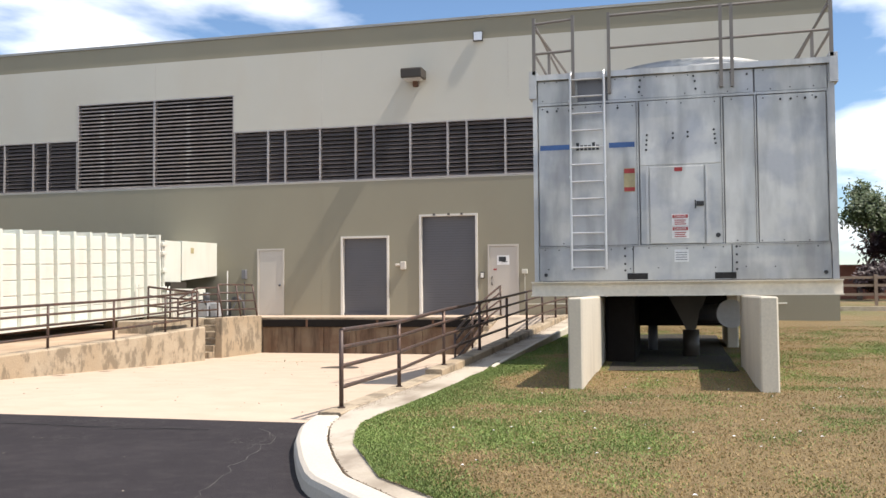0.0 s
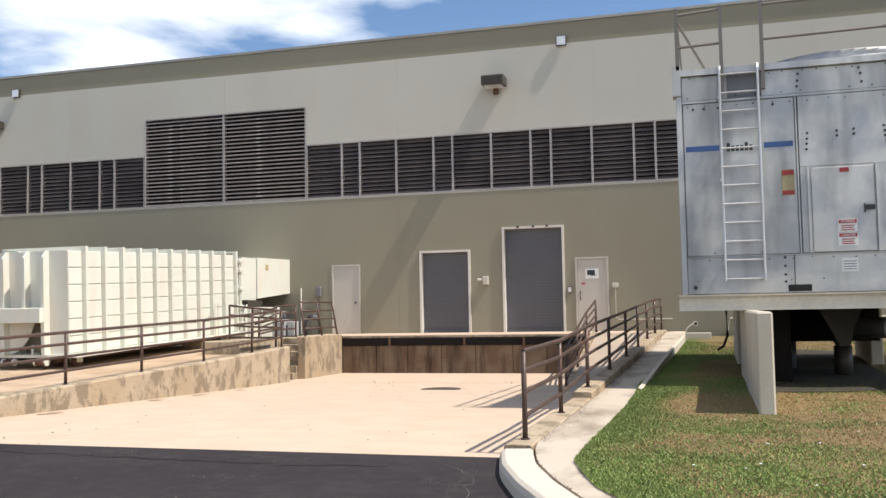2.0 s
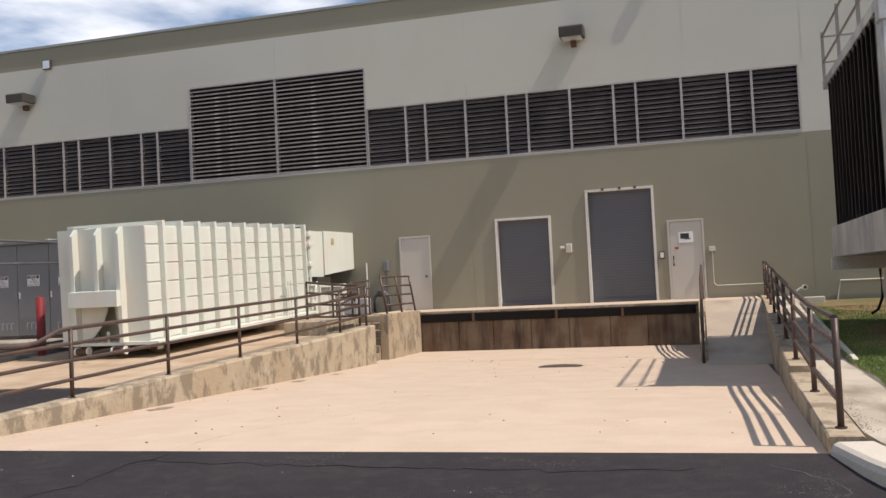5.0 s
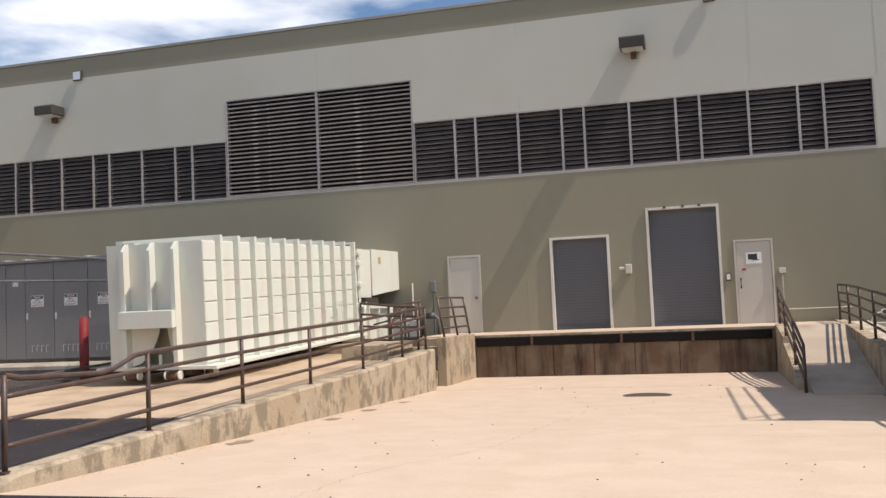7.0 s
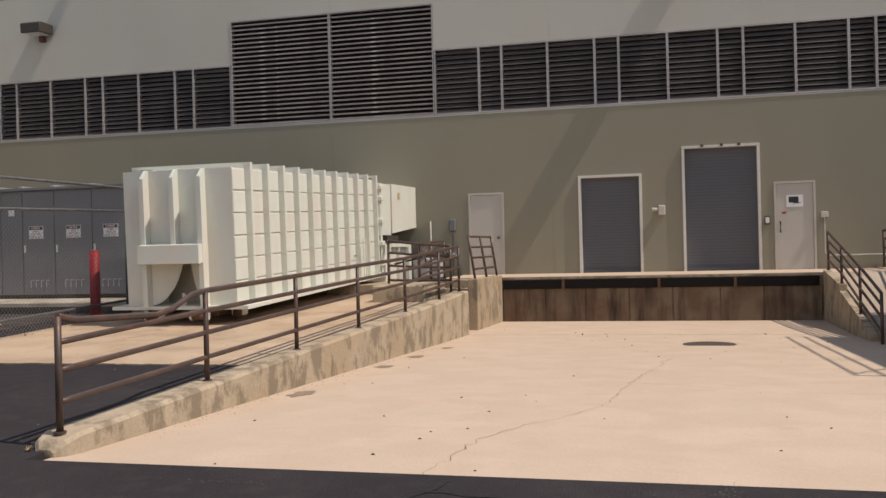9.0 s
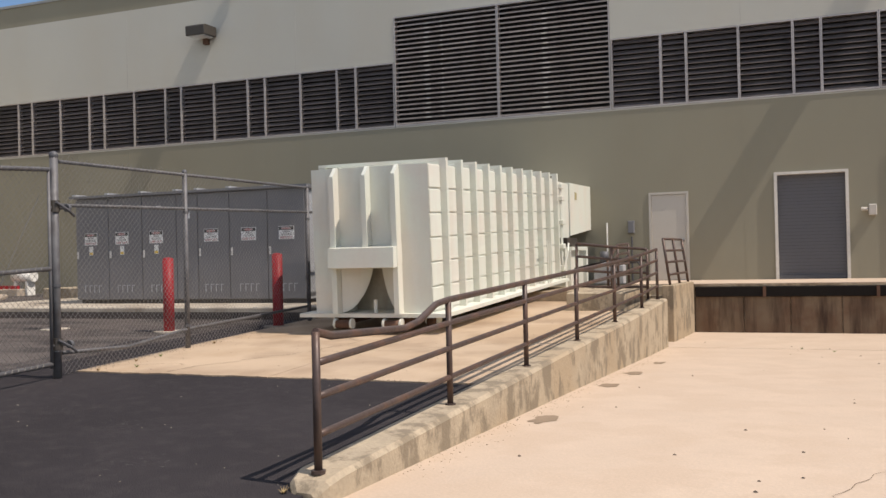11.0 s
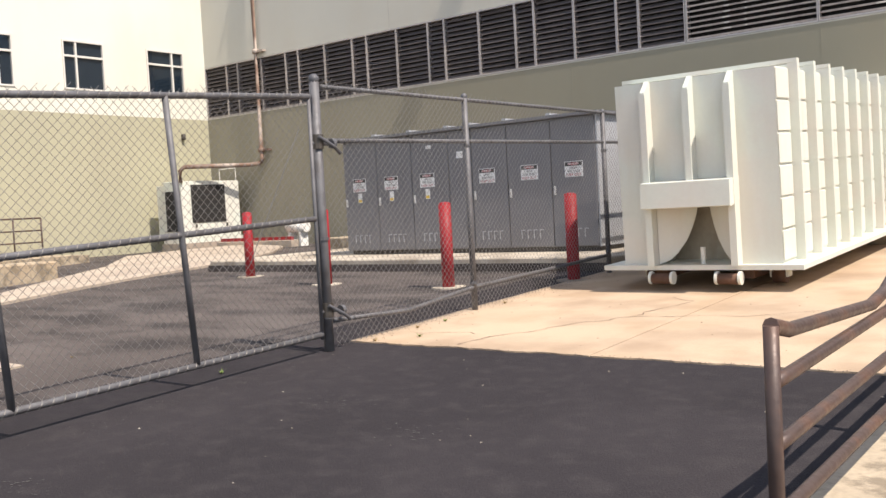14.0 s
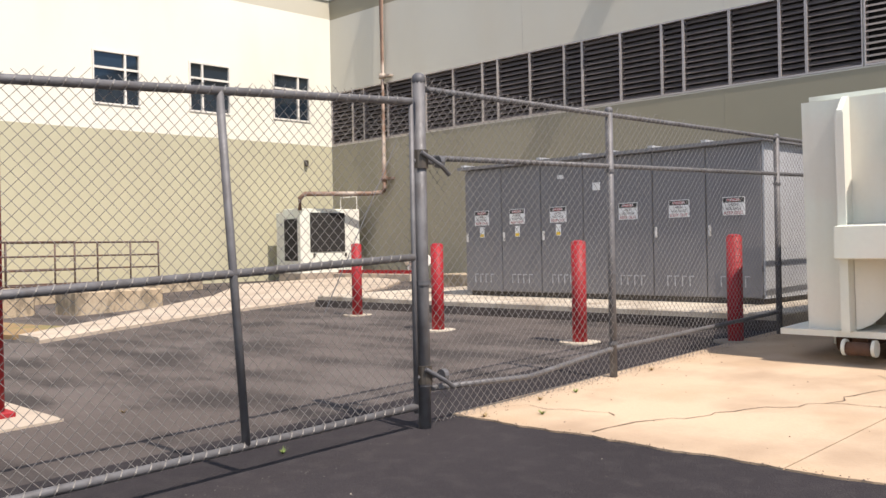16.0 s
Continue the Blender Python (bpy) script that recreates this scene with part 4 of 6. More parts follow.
part("latch_lever", tb([(W2 + 0.2, 6.75, 0.45), (W2 + 0.26, 6.9, 0.85), (W2 + 0.24, 7.05, 1.0)], 0.02), M_WHITE, box_t)
box_t.matrix_basis = pose(-15.1, 16.45, 0.575, 2.2)

# ---- compactor against the wall ----
cp = thing("compactor", (-14.8, 24.5, 0.74), "cream-white stationary compactor with a chute hood at the wall", "compactor")
bm = bmesh.new()
extrude_poly(bm, [(-15.75, 24.46, 2.02), (-15.75, FY - 0.01, 2.2), (-15.75, FY - 0.01, 3.24), (-15.75, 24.46, 3.2)], (1.6, 0, 0))
part("hood", bm, M_WHITE, cp)
part("hood_edge", bx(-14.148, -14.13, 24.46, 24.5, 2.03, 3.2), M_WHITE, cp)
part("hood_collar", bx(-15.75, -14.16, 23.56, 24.44, 1.98, 3.17), M_WHITE, cp)
part("charge_box", bx(-15.7, -14.03, 23.56, 25.7, 0.84, 1.78, bevel=0.01), M_WHITE, cp)
for y in (23.7, 24.4, 25.2):
    part("stiffener", bx(-14.028, -13.95, y - 0.03, y + 0.03, 0.85, 1.77), M_WHITE, cp)
part("stiffener", bx(-14.028, -13.94, 23.74, 25.16, 1.7, 1.78), M_WHITE, cp)
part("foot", bx(-15.6, -14.4, 23.6, 25.6, 0.74, 0.838), M_RUST, cp)
part("label_plate", bx(-14.149, -14.142, 25.0, 25.18, 2.85, 3.02), M_FADED, cp, "faded yellow label plate")
# dark block added in the gap, for the shade below the hood
part("guard_plate", bx(-14.24, -14.0, 23.62, 24.5, 1.80, 1.97), M_LAMP, cp, "dark block painting the shade under the hood")
t = thing("power_unit", (-13.4, 24.6, 0.93), "pale grey hydraulic power unit on the landing", "power unit")
part("tank", bx(-13.62, -13.25, 24.4, 24.9, 0.945, 1.42, bevel=0.02), M_SWTOP, t)
part("control_box", bx(-13.2, -12.98, 24.45, 24.75, 0.945, 1.36, bevel=0.015), M_SWTOP, t)
part("motor", tb([(-13.43, 24.65, 1.42), (-13.43, 24.65, 1.66)], 0.1, 14), M_GALVD, t, smooth=True)
part("hose", tb([(-13.3, 24.4, 1.3), (-13.3, 24.25, 1.45), (-13.5, 24.0, 1.4), (-13.93, 23.9, 1.3)], 0.02), M_RUBBER_SHADE, t)
bm = bx(-13.05, -12.06, 19.6, 21.15, yard_z(19.6) - 0.02, 0.98, bevel=0.02)
solid("concrete_block", bm, M_WALLC, "weathered grey concrete landing block behind the railing", "concrete block")
t = thing("backflow_valve", (-13.1, 25.9, 0.945), "weathered metal water valve assembly on the dock", "valve")
part("riser", tb([(-13.3, 25.9, 0.945), (-13.3, 25.9, 1.35), (-13.2, 25.9, 1.45), (-12.95, 25.9, 1.45), (-12.85, 25.9, 1.35), (-12.85, 25.9, 0.945)], 0.045, 10), M_GALVD, t, smooth=True)
part("handwheel", tb([(-13.08, 25.9, 1.5), (-13.08, 25.9, 1.53)], 0.1, 14), M_GALVD, t)
part("body", tb([(-13.2, 25.9, 1.45), (-12.95, 25.9, 1.45)], 0.08, 12), M_GALVD, t, smooth=True)
t = thing("electric_meter", (-13.15, FY, 1.9), "grey electric disconnect box on a conduit", "electric box")
part("box", bx(-13.24, -13.09, FY - 0.12, FY, 2.08, 2.38, bevel=0.015), M_SWITCH, t)
part("conduit", tb([(-13.16, FY - 0.06, 2.0), (-13.16, FY - 0.06, 0.945)], 0.022), M_GALVD, t)
part("brace", tb([(-13.2, FY - 0.1, 1.7), (-13.5, FY - 0.5, 0.95)], 0.015), M_GALVD, t)
solid("pipe", tb([(-13.75, FY - 0.06, 0.945), (-13.75, FY - 0.06, 2.35)], 0.02), M_PVC, "thin white standpipe on the wall", "pipe")
solid("manhole_cover", tb([(-7.16, 19.1, apron_z(19.1) - 0.02), (-7.16, 19.1, apron_z(19.1) + 0.006)], 0.42, 28), M_SOOT, "round rusty iron manhole cover in the apron", "manhole cover")

# ---- cooling tower ----
CX0, CX1, CY0, CY1 = -2.13, 2.36, 14.46, 20.2
ct = thing("cooling_tower", (0.1, 17.3, 1.53), "large galvanised steel cooling tower with ladder and top rails", "cooling tower")
part("core", bx(CX0 + 0.12, CX1 - 0.12, CY0 + 0.03, CY1 - 0.03, 1.77, 5.0), M_SWITCH, ct)
for x0, x1, nm in ((CX0, CX0 + 0.07, "corner_post"), (CX0 + 0.07, -0.5, ""), (-0.49, 0.755, ""), (0.765, 1.24, ""), (1.25, CX1 - 0.1, ""), (CX1 - 0.09, CX1, "corner_post")):
    if nm:
        part(nm, bx(x0, x1, CY0 - 0.03, CY0 + 0.06, 1.77, 5.05), M_GALV, ct)
        continue
    part("panel", bx(x0 + 0.016, x1 - 0.016, CY0 - 0.004, CY0 + 0.028, 2.325, 4.555, bevel=0.006), M_GALV, ct)
    part("panel_flange", bx(x1 - 0.009, x1 + 0.009, CY0 - 0.028, CY0 - 0.005, 2.32, 4.56), M_GALV, ct)
for x0, x1 in ((CX0 + 0.075, -0.6), (-0.59, 0.86), (0.87, CX1 - 0.095)):
    part("basin_panel", bx(x0, x1, CY0 - 0.01, CY0 + 0.028, 1.775, 2.3, bevel=0.006), M_GALV, ct)
for x0, x1 in ((CX0 + 0.075, -1.42), (-0.95, 1.22), (1.24, CX1 - 0.095)):
    part("top_panel", bx(x0, x1, CY0 - 0.01, CY0 + 0.028, 4.6, 4.96, bevel=0.006), M_GALV, ct)
part("seam_bar", bx(CX0 + 0.075, CX1 - 0.095, CY0 - 0.022, CY0 - 0.005, 4.562, 4.596), M_GALV, ct)
part("seam_bar", bx(CX0 + 0.075, CX1 - 0.095, CY0 - 0.026, CY0 - 0.006, 2.301, 2.318), M_GALV, ct)
part("edge_angle", bx(CX0 - 0.02, CX1 + 0.02, CY0 - 0.07, CY0 + 0.1, 4.965, 5.055), M_GALV, ct)
part("upper_hatch", bx(-0.47, 0.735, CY0 - 0.016, CY0 - 0.006, 3.55, 4.555, bevel=0.004), M_GALV, ct)
dr = part("access_door", bx(-0.33, 0.48, CY0 - 0.034, CY0 - 0.006, 2.33, 3.52, bevel=0.006), M_GALV, ct, "galvanised access door")
part("door_jamb", bx(-0.385, -0.355, CY0 - 0.05, CY0 - 0.005, 2.325, 3.535), M_GALV, dr)
part("door_jamb", bx(0.5, 0.53, CY0 - 0.05, CY0 - 0.005, 2.325, 3.535), M_GALV, dr)
part("latch", bx(0.36, 0.47, CY0 - 0.08, CY0 - 0.035, 2.9, 2.97, bevel=0.008), M_SIGNK, dr, "black latch")
part("latch_bar", bx(0.335, 0.352, CY0 - 0.06, CY0 - 0.035, 2.86, 2.99), M_SIGNK, dr)
part("port", tb([(0.67, CY0 - 0.006, 2.45), (0.67, CY0 - 0.03, 2.45)], 0.035, 14), M_SIGNK, ct)
for x in (-1.95, 2.18):
    part("port", tb([(x, CY0 - 0.012, 1.87), (x, CY0 - 0.04, 1.87)], 0.028, 12), M_SIGNK, ct)
for x0, x1 in ((-0.69, -0.38), (0.61, 0.92)):
    part("fork_slot", bx(x0, x1, CY0 - 0.014, CY0 - 0.006, 1.79, 1.885), M_DARK, ct, "black fork slot")
me_bolt = finish(tube(bmesh.new(), [(0, 0, 0), (0, -0.012, 0)], 0.018, 8), "bolt", M_SIGNK)
bolt_at = [(-0.36, 4.02), (-0.365, 3.94), (-0.37, 3.87), (-0.375, 3.79), (0.03, 4.03), (0.03, 3.96), (0.25, 4.04), (0.25, 3.97), (0.635, 4.06), (0.645, 3.99), (0.65, 3.92), (0.66, 3.85),
           (-0.45, 4.88), (-0.46, 4.78), (-0.47, 4.7), (0.35, 4.9), (0.37, 4.82), (0.38, 4.7), (1.13, 4.88)]
bolt_at += [(x, 4.47) for x in (-1.9, -1.75, -1.55, -0.8, 1.6, 1.75, 1.95, 2.1)] + [(-0.72, z) for z in (2.27, 2.15, 2.03, 1.93)] + [(0.93, z) for z in (2.27, 2.15, 2.03, 1.93)]
for x, z in bolt_at:
    piece("bolt", me_bolt, ct, (x, CY0 - 0.017, z))
me_rivet = finish(tube(bmesh.new(), [(0, 0, 0), (0, -0.006, 0)], 0.011, 6), "rivet", M_SIGNK)
rr_t = random.Random(21)
for z, lo, hi, step in ((4.93, -1.95, 2.2, 0.22), (4.64, -1.95, 2.2, 0.31), (4.5, -2.0, 2.2, 0.24), (2.36, -2.0, 2.2, 0.33), (2.26, -1.98, 2.2, 0.27), (1.96, -1.9, 2.1, 0.42)):
    for x in np.arange(lo, hi, step):
        if rr_t.random() < 0.8:
            piece("rivet", me_rivet, ct, (x + rr_t.uniform(-0.03, 0.03), CY0 - 0.011, z + rr_t.uniform(-0.012, 0.012)))
part("stripe", bx(-2.02, -1.55, CY0 - 0.008, CY0 - 0.0045, 3.85, 3.93), M_BLUE, ct, "blue painted stripe")
part("stripe", bx(-0.94, -0.55, CY0 - 0.008, CY0 - 0.0045, 3.85, 3.93), M_BLUE, ct, "blue painted stripe")
bm = bmesh.new()
for k in range(6):
    box(bm, -1.45 + 0.062 * k, -1.405 + 0.062 * k, CY0 - 0.008, CY0 - 0.0045, 3.83, 3.95 if k in (0, 4) else 3.91)
part("logo_mark", bm, M_SIGNK, ct, "dark maker's mark bars")
sg = part("warning_label", bx(-0.72, -0.55, CY0 - 0.009, CY0 - 0.0045, 3.15, 3.52), M_FADED, ct, "sun-faded red and yellow label")
for z0, z1 in ((3.16, 3.22), (3.44, 3.51)):
    part("label_band", bx(-0.715, -0.555, CY0 - 0.013, CY0 - 0.0095, z0, z1), M_SIGNR, sg)
for z0 in (2.6, 2.41):
    sg = part("danger_label", bx(-0.01, 0.24, CY0 - 0.042, CY0 - 0.0345, z0, z0 + 0.18), M_SIGNW, ct, "red and white danger label")
    part("label_band", bx(0.0, 0.23, CY0 - 0.046, CY0 - 0.0425, z0 + 0.12, z0 + 0.17), M_SIGNR, sg)
    lettering("DANGER", 0.045, M_SIGNW, sg, (0.115, CY0 - 0.0475, z0 + 0.145))
    bm = bmesh.new()
    for k in range(3):
        box(bm, 0.03, 0.2 - 0.02 * (k % 2), CY0 - 0.046, CY0 - 0.0425, z0 + 0.02 + 0.03 * k, z0 + 0.033 + 0.03 * k)
    part("label_lines", bm, M_SIGNR, sg)
sg = part("data_plate", bx(0.02, 0.23, CY0 - 0.018, CY0 - 0.0105, 2.05, 2.24), M_SIGNW, ct, "white data plate")
bm = bmesh.new()
for k in range(4):
    box(bm, 0.04, 0.21, CY0 - 0.021, CY0 - 0.0185, 2.08 + 0.036 * k, 2.09 + 0.036 * k)
part("label_lines", bm, M_SWITCH, sg)
part("door_tag", bx(0.04, 0.16, CY0 - 0.04, CY0 - 0.0345, 3.44, 3.5), M_SIGNR, ct)
# sides and back
part("side_post", bx(CX0 - 0.012, CX0 + 0.11, CY0 + 0.07, CY0 + 0.42, 2.335, 4.895, bevel=0.01), M_GALV, ct)
for k in range(14):
    y = CY0 + 0.45 + k * (CY1 - CY0 - 0.8) / 14
    bm = bmesh.new()
    extrude_poly(bm, [(CX0 - 0.01, y, 2.35), (CX0 + 0.1, y + 0.3, 2.35), (CX0 + 0.1, y + 0.32, 2.35), (CX0 - 0.01, y + 0.02, 2.35)], (0, 0, 2.55))
    part("fill_vane", bm, M_FILL, ct)
part("side_basin", bx(CX0 - 0.012, CX0 + 0.11, CY0 + 0.07, CY1, 1.78, 2.33), M_GALV, ct)
part("side_top", bx(CX0 - 0.012, CX0 + 0.11, CY0 + 0.07, CY1, 4.9, 5.05), M_GALV, ct)
part("side_panel", bx(CX1 - 0.11, CX1, CY0 + 0.07, CY1, 1.78, 5.05), M_GALV, ct)
part("deck", bx(CX0 + 0.12, CX1 - 0.12, CY0 + 0.11, CY1 - 0.02, 5.0, 5.03), M_GALV, ct)
bm = bmesh.new()
nseg = 48
rings = []
for rr, z in ((1.46, 5.03), (1.39, 5.12), (1.36, 5.2), (1.39, 5.25), (1.33, 5.25), (1.31, 5.08)):
    rings.append([bm.verts.new((0.33 + rr * math.cos(2 * math.pi * k / nseg), 16.1 + rr * math.sin(2 * math.pi * k / nseg), z)) for k in range(nseg)])
for a, b in zip(rings, rings[1:]):
    for k in range(nseg):
        bm.faces.new((a[k], a[(k + 1) % nseg], b[(k + 1) % nseg], b[k]))
part("fan_cowl", bm, M_GALV, ct, "round galvanised fan cowl", smooth=True)
for p in ((-1.6, 15.0), (1.95, 15.0)):
    bm = bmesh.new()
    bmesh.ops.create_uvsphere(bm, u_segments=16, v_segments=8, radius=0.26, matrix=Matrix.Translation((p[0], p[1], 5.0)) @ Matrix.Diagonal((1, 1, 0.7, 1)))
    part("inlet_cap", bm, M_GALV, ct, smooth=True)
# ladder
ld = part("ladder", tb([(-1.53, CY0 - 0.14, 1.95), (-1.52, CY0 - 0.14, 5.0), (-1.51, CY0 - 0.1, 5.06)], 0.02), M_ALU, ct, "bright aluminium ladder")
part("stile", tb([(-1.0, CY0 - 0.14, 1.95), (-1.0, CY0 - 0.14, 5.0), (-1.0, CY0 - 0.1, 5.06)], 0.02), M_ALU, ld)
for k in range(12):
    z = 1.98 + 0.268 * k
    part("rung", tb([(-1.53, CY0 - 0.14, z), (-1.01, CY0 - 0.14, z)], 0.014, 6), M_ALU, ld)
for z in (2.2, 3.4, 4.6):
    for x in (-1.54, -1.0):
        part("standoff", bx(x - 0.015, x + 0.015, CY0 - 0.14, CY0 - 0.008, z - 0.015, z + 0.015), M_ALU, ld)
# top rails
tr = part("guard_rail", tb([(-0.92, CY0 - 0.05, 5.93), (CX1 - 0.03, CY0 - 0.05, 5.97)], 0.024), M_TOWERRAIL, ct, "weathered steel guard rail")
for pts in ([(-0.92, CY0 - 0.05, 5.42), (CX1 - 0.03, CY0 - 0.05, 5.47)], [(-2.1, CY0 - 0.05, 5.88), (-1.48, CY0 - 0.05, 5.92)], [(-2.1, CY0 - 0.05, 5.4), (-1.48, CY0 - 0.05, 5.42)],
            [(-2.1, CY0 - 0.05, 5.9), (-2.1, CY1, 5.9)], [(-2.1, CY0 - 0.05, 5.42), (-2.1, CY1, 5.42)], [(2.33, CY0 - 0.05, 5.94), (2.33, CY1, 5.94)], [(2.33, CY0 - 0.05, 5.46), (2.33, CY1, 5.46)],
            [(-2.1, CY1, 5.9), (2.33, CY1, 5.9)], [(-2.1, CY1, 5.42), (2.33, CY1, 5.42)], [(-2.1, 14.6, 5.86), (-1.5, 16.0, 5.06)], [(2.33, 14.6, 5.9), (1.8, 16.0, 5.06)]):
    part("rail", tb(pts, 0.022), M_TOWERRAIL, tr)
for x, y in ((-2.1, CY0 - 0.05), (-1.48, CY0 - 0.05), (-0.92, CY0 - 0.05), (0.76, CY0 - 0.05), (0.92, CY0 - 0.05), (2.33, CY0 - 0.05), (-2.1, 16.3), (-2.1, 18.3), (-2.1, CY1), (2.33, 16.3), (2.33, 18.3), (2.33, CY1)):
    part("post", bx(x - 0.025, x + 0.025, y - 0.025, y + 0.025, 4.7 if y < 15 and x > -2 and x < 2 else 5.06, 5.98), M_TOWERRAIL, tr)
for x in (CX0 - 0.02, CX1 - 0.04):
    part("corner_plate", bx(x - 0.03, x + 0.09, CY0 - 0.075, CY0 + 0.2, 4.68, 5.12), M_GALV, ct)
# carrying beams and wall piers
bm = bmesh.new()
prof = [(-0.02, 1.535), (0.16, 1.535), (0.16, 1.555), (0.08, 1.555), (0.08, 1.745), (0.16, 1.745), (0.16, 1.765), (-0.02, 1.765), (-0.02, 1.745), (0.06, 1.745), (0.06, 1.555), (-0.02, 1.555)]
extrude_poly(bm, [(-2.19, CY0 + a, z) for a, z in prof], (4.61, 0, 0))
part("front_beam", bm, M_BEAM, ct, "pale painted steel beam")
for x in (-1.2, 1.09):
    part("beam", bx(x - 0.08, x + 0.08, CY0 + 0.17, CY1, 1.535, 1.765), M_BEAM, ct)
part("rear_beam", bx(-2.19, 2.42, CY1 - 0.1, CY1 + 0.05, 1.535, 1.765), M_BEAM, ct)
for x0, x1, y0, y1 in ((-1.29, -1.11, 11.52, 16.6), (0.985, 1.2, 11.52, 14.9), (-1.29, -1.11, 18.6, 20.4), (0.985, 1.2, 18.6, 20.4)):
    bm = bx(x0, x1, y0, y1, 0.2, 1.532, bevel=0.02)
    solid("pier_wall", bm, M_PIER, "pale cast concrete pier wall under the cooling tower", "pier wall", "tower piers")
t = thing("sump_pipe", (0.3, 16.5, 0.4), "dark steel sump and flanged pipe below the tower", "pipework")
bm = bmesh.new()
extrude_poly(bm, [(-0.1, 16.4, 1.53), (0.55, 16.4, 1.53), (0.42, 16.4, 1.2), (0.36, 16.4, 0.95), (0.2, 16.4, 0.93), (0.1, 16.4, 1.15)], (0, 0.6, 0))
part("sump", bm, M_LAMP, t)
part("pipe", tb([(0.3, 16.7, 1.2), (0.75, 16.3, 1.22), (0.85, 15.3, 1.24)], 0.16, 16), M_GALVD, t, smooth=True)
part("flange", tb([(0.87, 15.3, 1.24), (0.88, 15.22, 1.24)], 0.225, 24), M_SWTOP, t, "pale round blind flange", smooth=True)
part("leg", tb([(0.28, 16.7, 0.93), (0.28, 16.7, 0.4)], 0.14, 14), M_LAMP, t, smooth=True)
# two black boxes added to block light and darken the space below the tower
part("basin", bx(-1.0, 0.92, 17.2, 20.1, 0.98, 1.53), M_RUBBER_SHADE, t, "black box added under the tower to deepen its shade")
part("pump_housing", bx(-1.08, -0.62, 15.2, 17.6, 0.42, 1.53, bevel=0.03), M_RUBBER_SHADE, t)
part("riser", tb([(-0.4, 18.0, 0.4), (-0.4, 18.0, 0.98)], 0.09, 12), M_GALVD, t, smooth=True)
part("drain_hose", tb([(-1.43, 19.85, 1.53), (-1.42, 19.85, 1.01), (-1.5, 19.85, 0.8), (-1.62, 19.85, 0.72)], 0.025), M_RUBBER_SHADE, t)
t = thing("drain_pipe", (-2.3, 25.8, 0.6), "white drain pipe bend beside a small concrete pad", "pipe")
part("bend", tb([(-2.36, 26.2, 0.9), (-2.3, 26.2, 1.02), (-2.2, 26.19, 1.1), (-2.1, 26.12, 1.13)], 0.022, 12), M_PVC, t, smooth=True)
fl = part("flange", tb([(-2.1, 26.12, 1.13), (-2.09, 26.0, 1.13)], 0.062, 16), M_PVC, t)
part("opening", tb([(-2.09, 25.999, 1.13), (-2.0899, 25.99, 1.13)], 0.045, 16), M_LAMP, fl)
bm = bx(-2.35, -1.7, 25.6, 25.72, 0.4, 0.9, bevel=0.015)
solid("curb", bm, M_CURB, "short whitened concrete curb at the wall foot", "curb", kind="structure")

# ---- chain-link fence and gate ----
FX = -17.05


rnd_tip = random.Random(5)


def mesh_wires(y0, y1, z0a, z0b, z1, x, pitch=0.075, r=0.0021, up=0.085, drop=0.0):
    """Woven diamond wires as thin three-sided bars, with twisted tips over the top rail."""
    vs, fs = [], []

    def bar(a, b):
        a, b = Vector(a), Vector(b)
        d = (b - a).normalized()
        u = d.cross(Vector((1, 0, 0))).normalized()
        v = Vector((1, 0, 0))
        n0 = len(vs)
        for p in (a, b):
            for k in range(3):
                c, s = math.cos(2.094 * k), math.sin(2.094 * k)
                vs.append(p + r * (c * u + s * v))
        for k in range(3):
            fs.append((n0 + k, n0 + (k + 1) % 3, n0 + 3 + (k + 1) % 3, n0 + 3 + k))

    h = z1 + up - min(z0a, z0b)
    n = int((y1 - y0 + h) / pitch) + 2
    for sgn in (1, -1):
        for k in range(n):
            ya = y0 - h + k * pitch if sgn > 0 else y0 + k * pitch
            # along the wire, y = ya + sgn * (z - zb)
            zb = min(z0a, z0b)
            lo, hi = 0.0, h
            for lim, is_min in ((y0, True), (y1, False)):
                s = (lim - ya) * sgn
                if (is_min and sgn > 0) or (not is_min and sgn < 0):
                    lo = max(lo, s)
                else:
                    hi = min(hi, s)
            for _ in range(2):
                y_lo = ya + sgn * lo
                lo = max(lo, z0a + (z0b - z0a) * min(1, max(0, (y_lo - y0) / (y1 - y0))) - zb)
                y_hi = ya + sgn * hi
                hi = min(hi, z1 - drop * (y1 - y_hi) + up * rnd_tip.uniform(0.5, 1.1) - zb)
            if hi - lo > 0.05:
                dx = 0.004 * sgn
                bar((x + dx, ya + sgn * lo, zb + lo), (x + dx, ya + sgn * hi, zb + hi))
    me = bpy.data.meshes.new("mesh")
    me.from_pydata(vs, [], fs)
    me.materials.append(M_WIRE)
    return me


def fence_bar(parent, name, a, b, r, label=""):
    return part(name, tb([a, b], r, 10), M_FENCE, parent, label, smooth=True)


fe = thing("fence", (FX, 15, 0.5), "tall galvanised chain-link fence with a cable-strung mesh", "fence")
for y, r, top in ((12.44, 0.046, 2.86), (14.75, 0.034, 2.85), (18.0, 0.034, 2.85), (21.2, 0.034, 2.95)):
    p = fence_bar(fe, "post", (FX, y, yard_z(y) - 0.1), (FX, y, top), r)
    bm = bmesh.new()
    bmesh.ops.create_uvsphere(bm, u_segments=10, v_segments=6, radius=r * 1.15, matrix=Matrix.Translation((FX, y, top)))
    part("cap", bm, M_GALVD, p, smooth=True)
    for z in (yard_z(y) + 0.3, 1.4, 2.3):
        part("band", tb([(FX, y, z), (FX, y, z + 0.03)], r * 1.2, 10), M_GALVD, p)
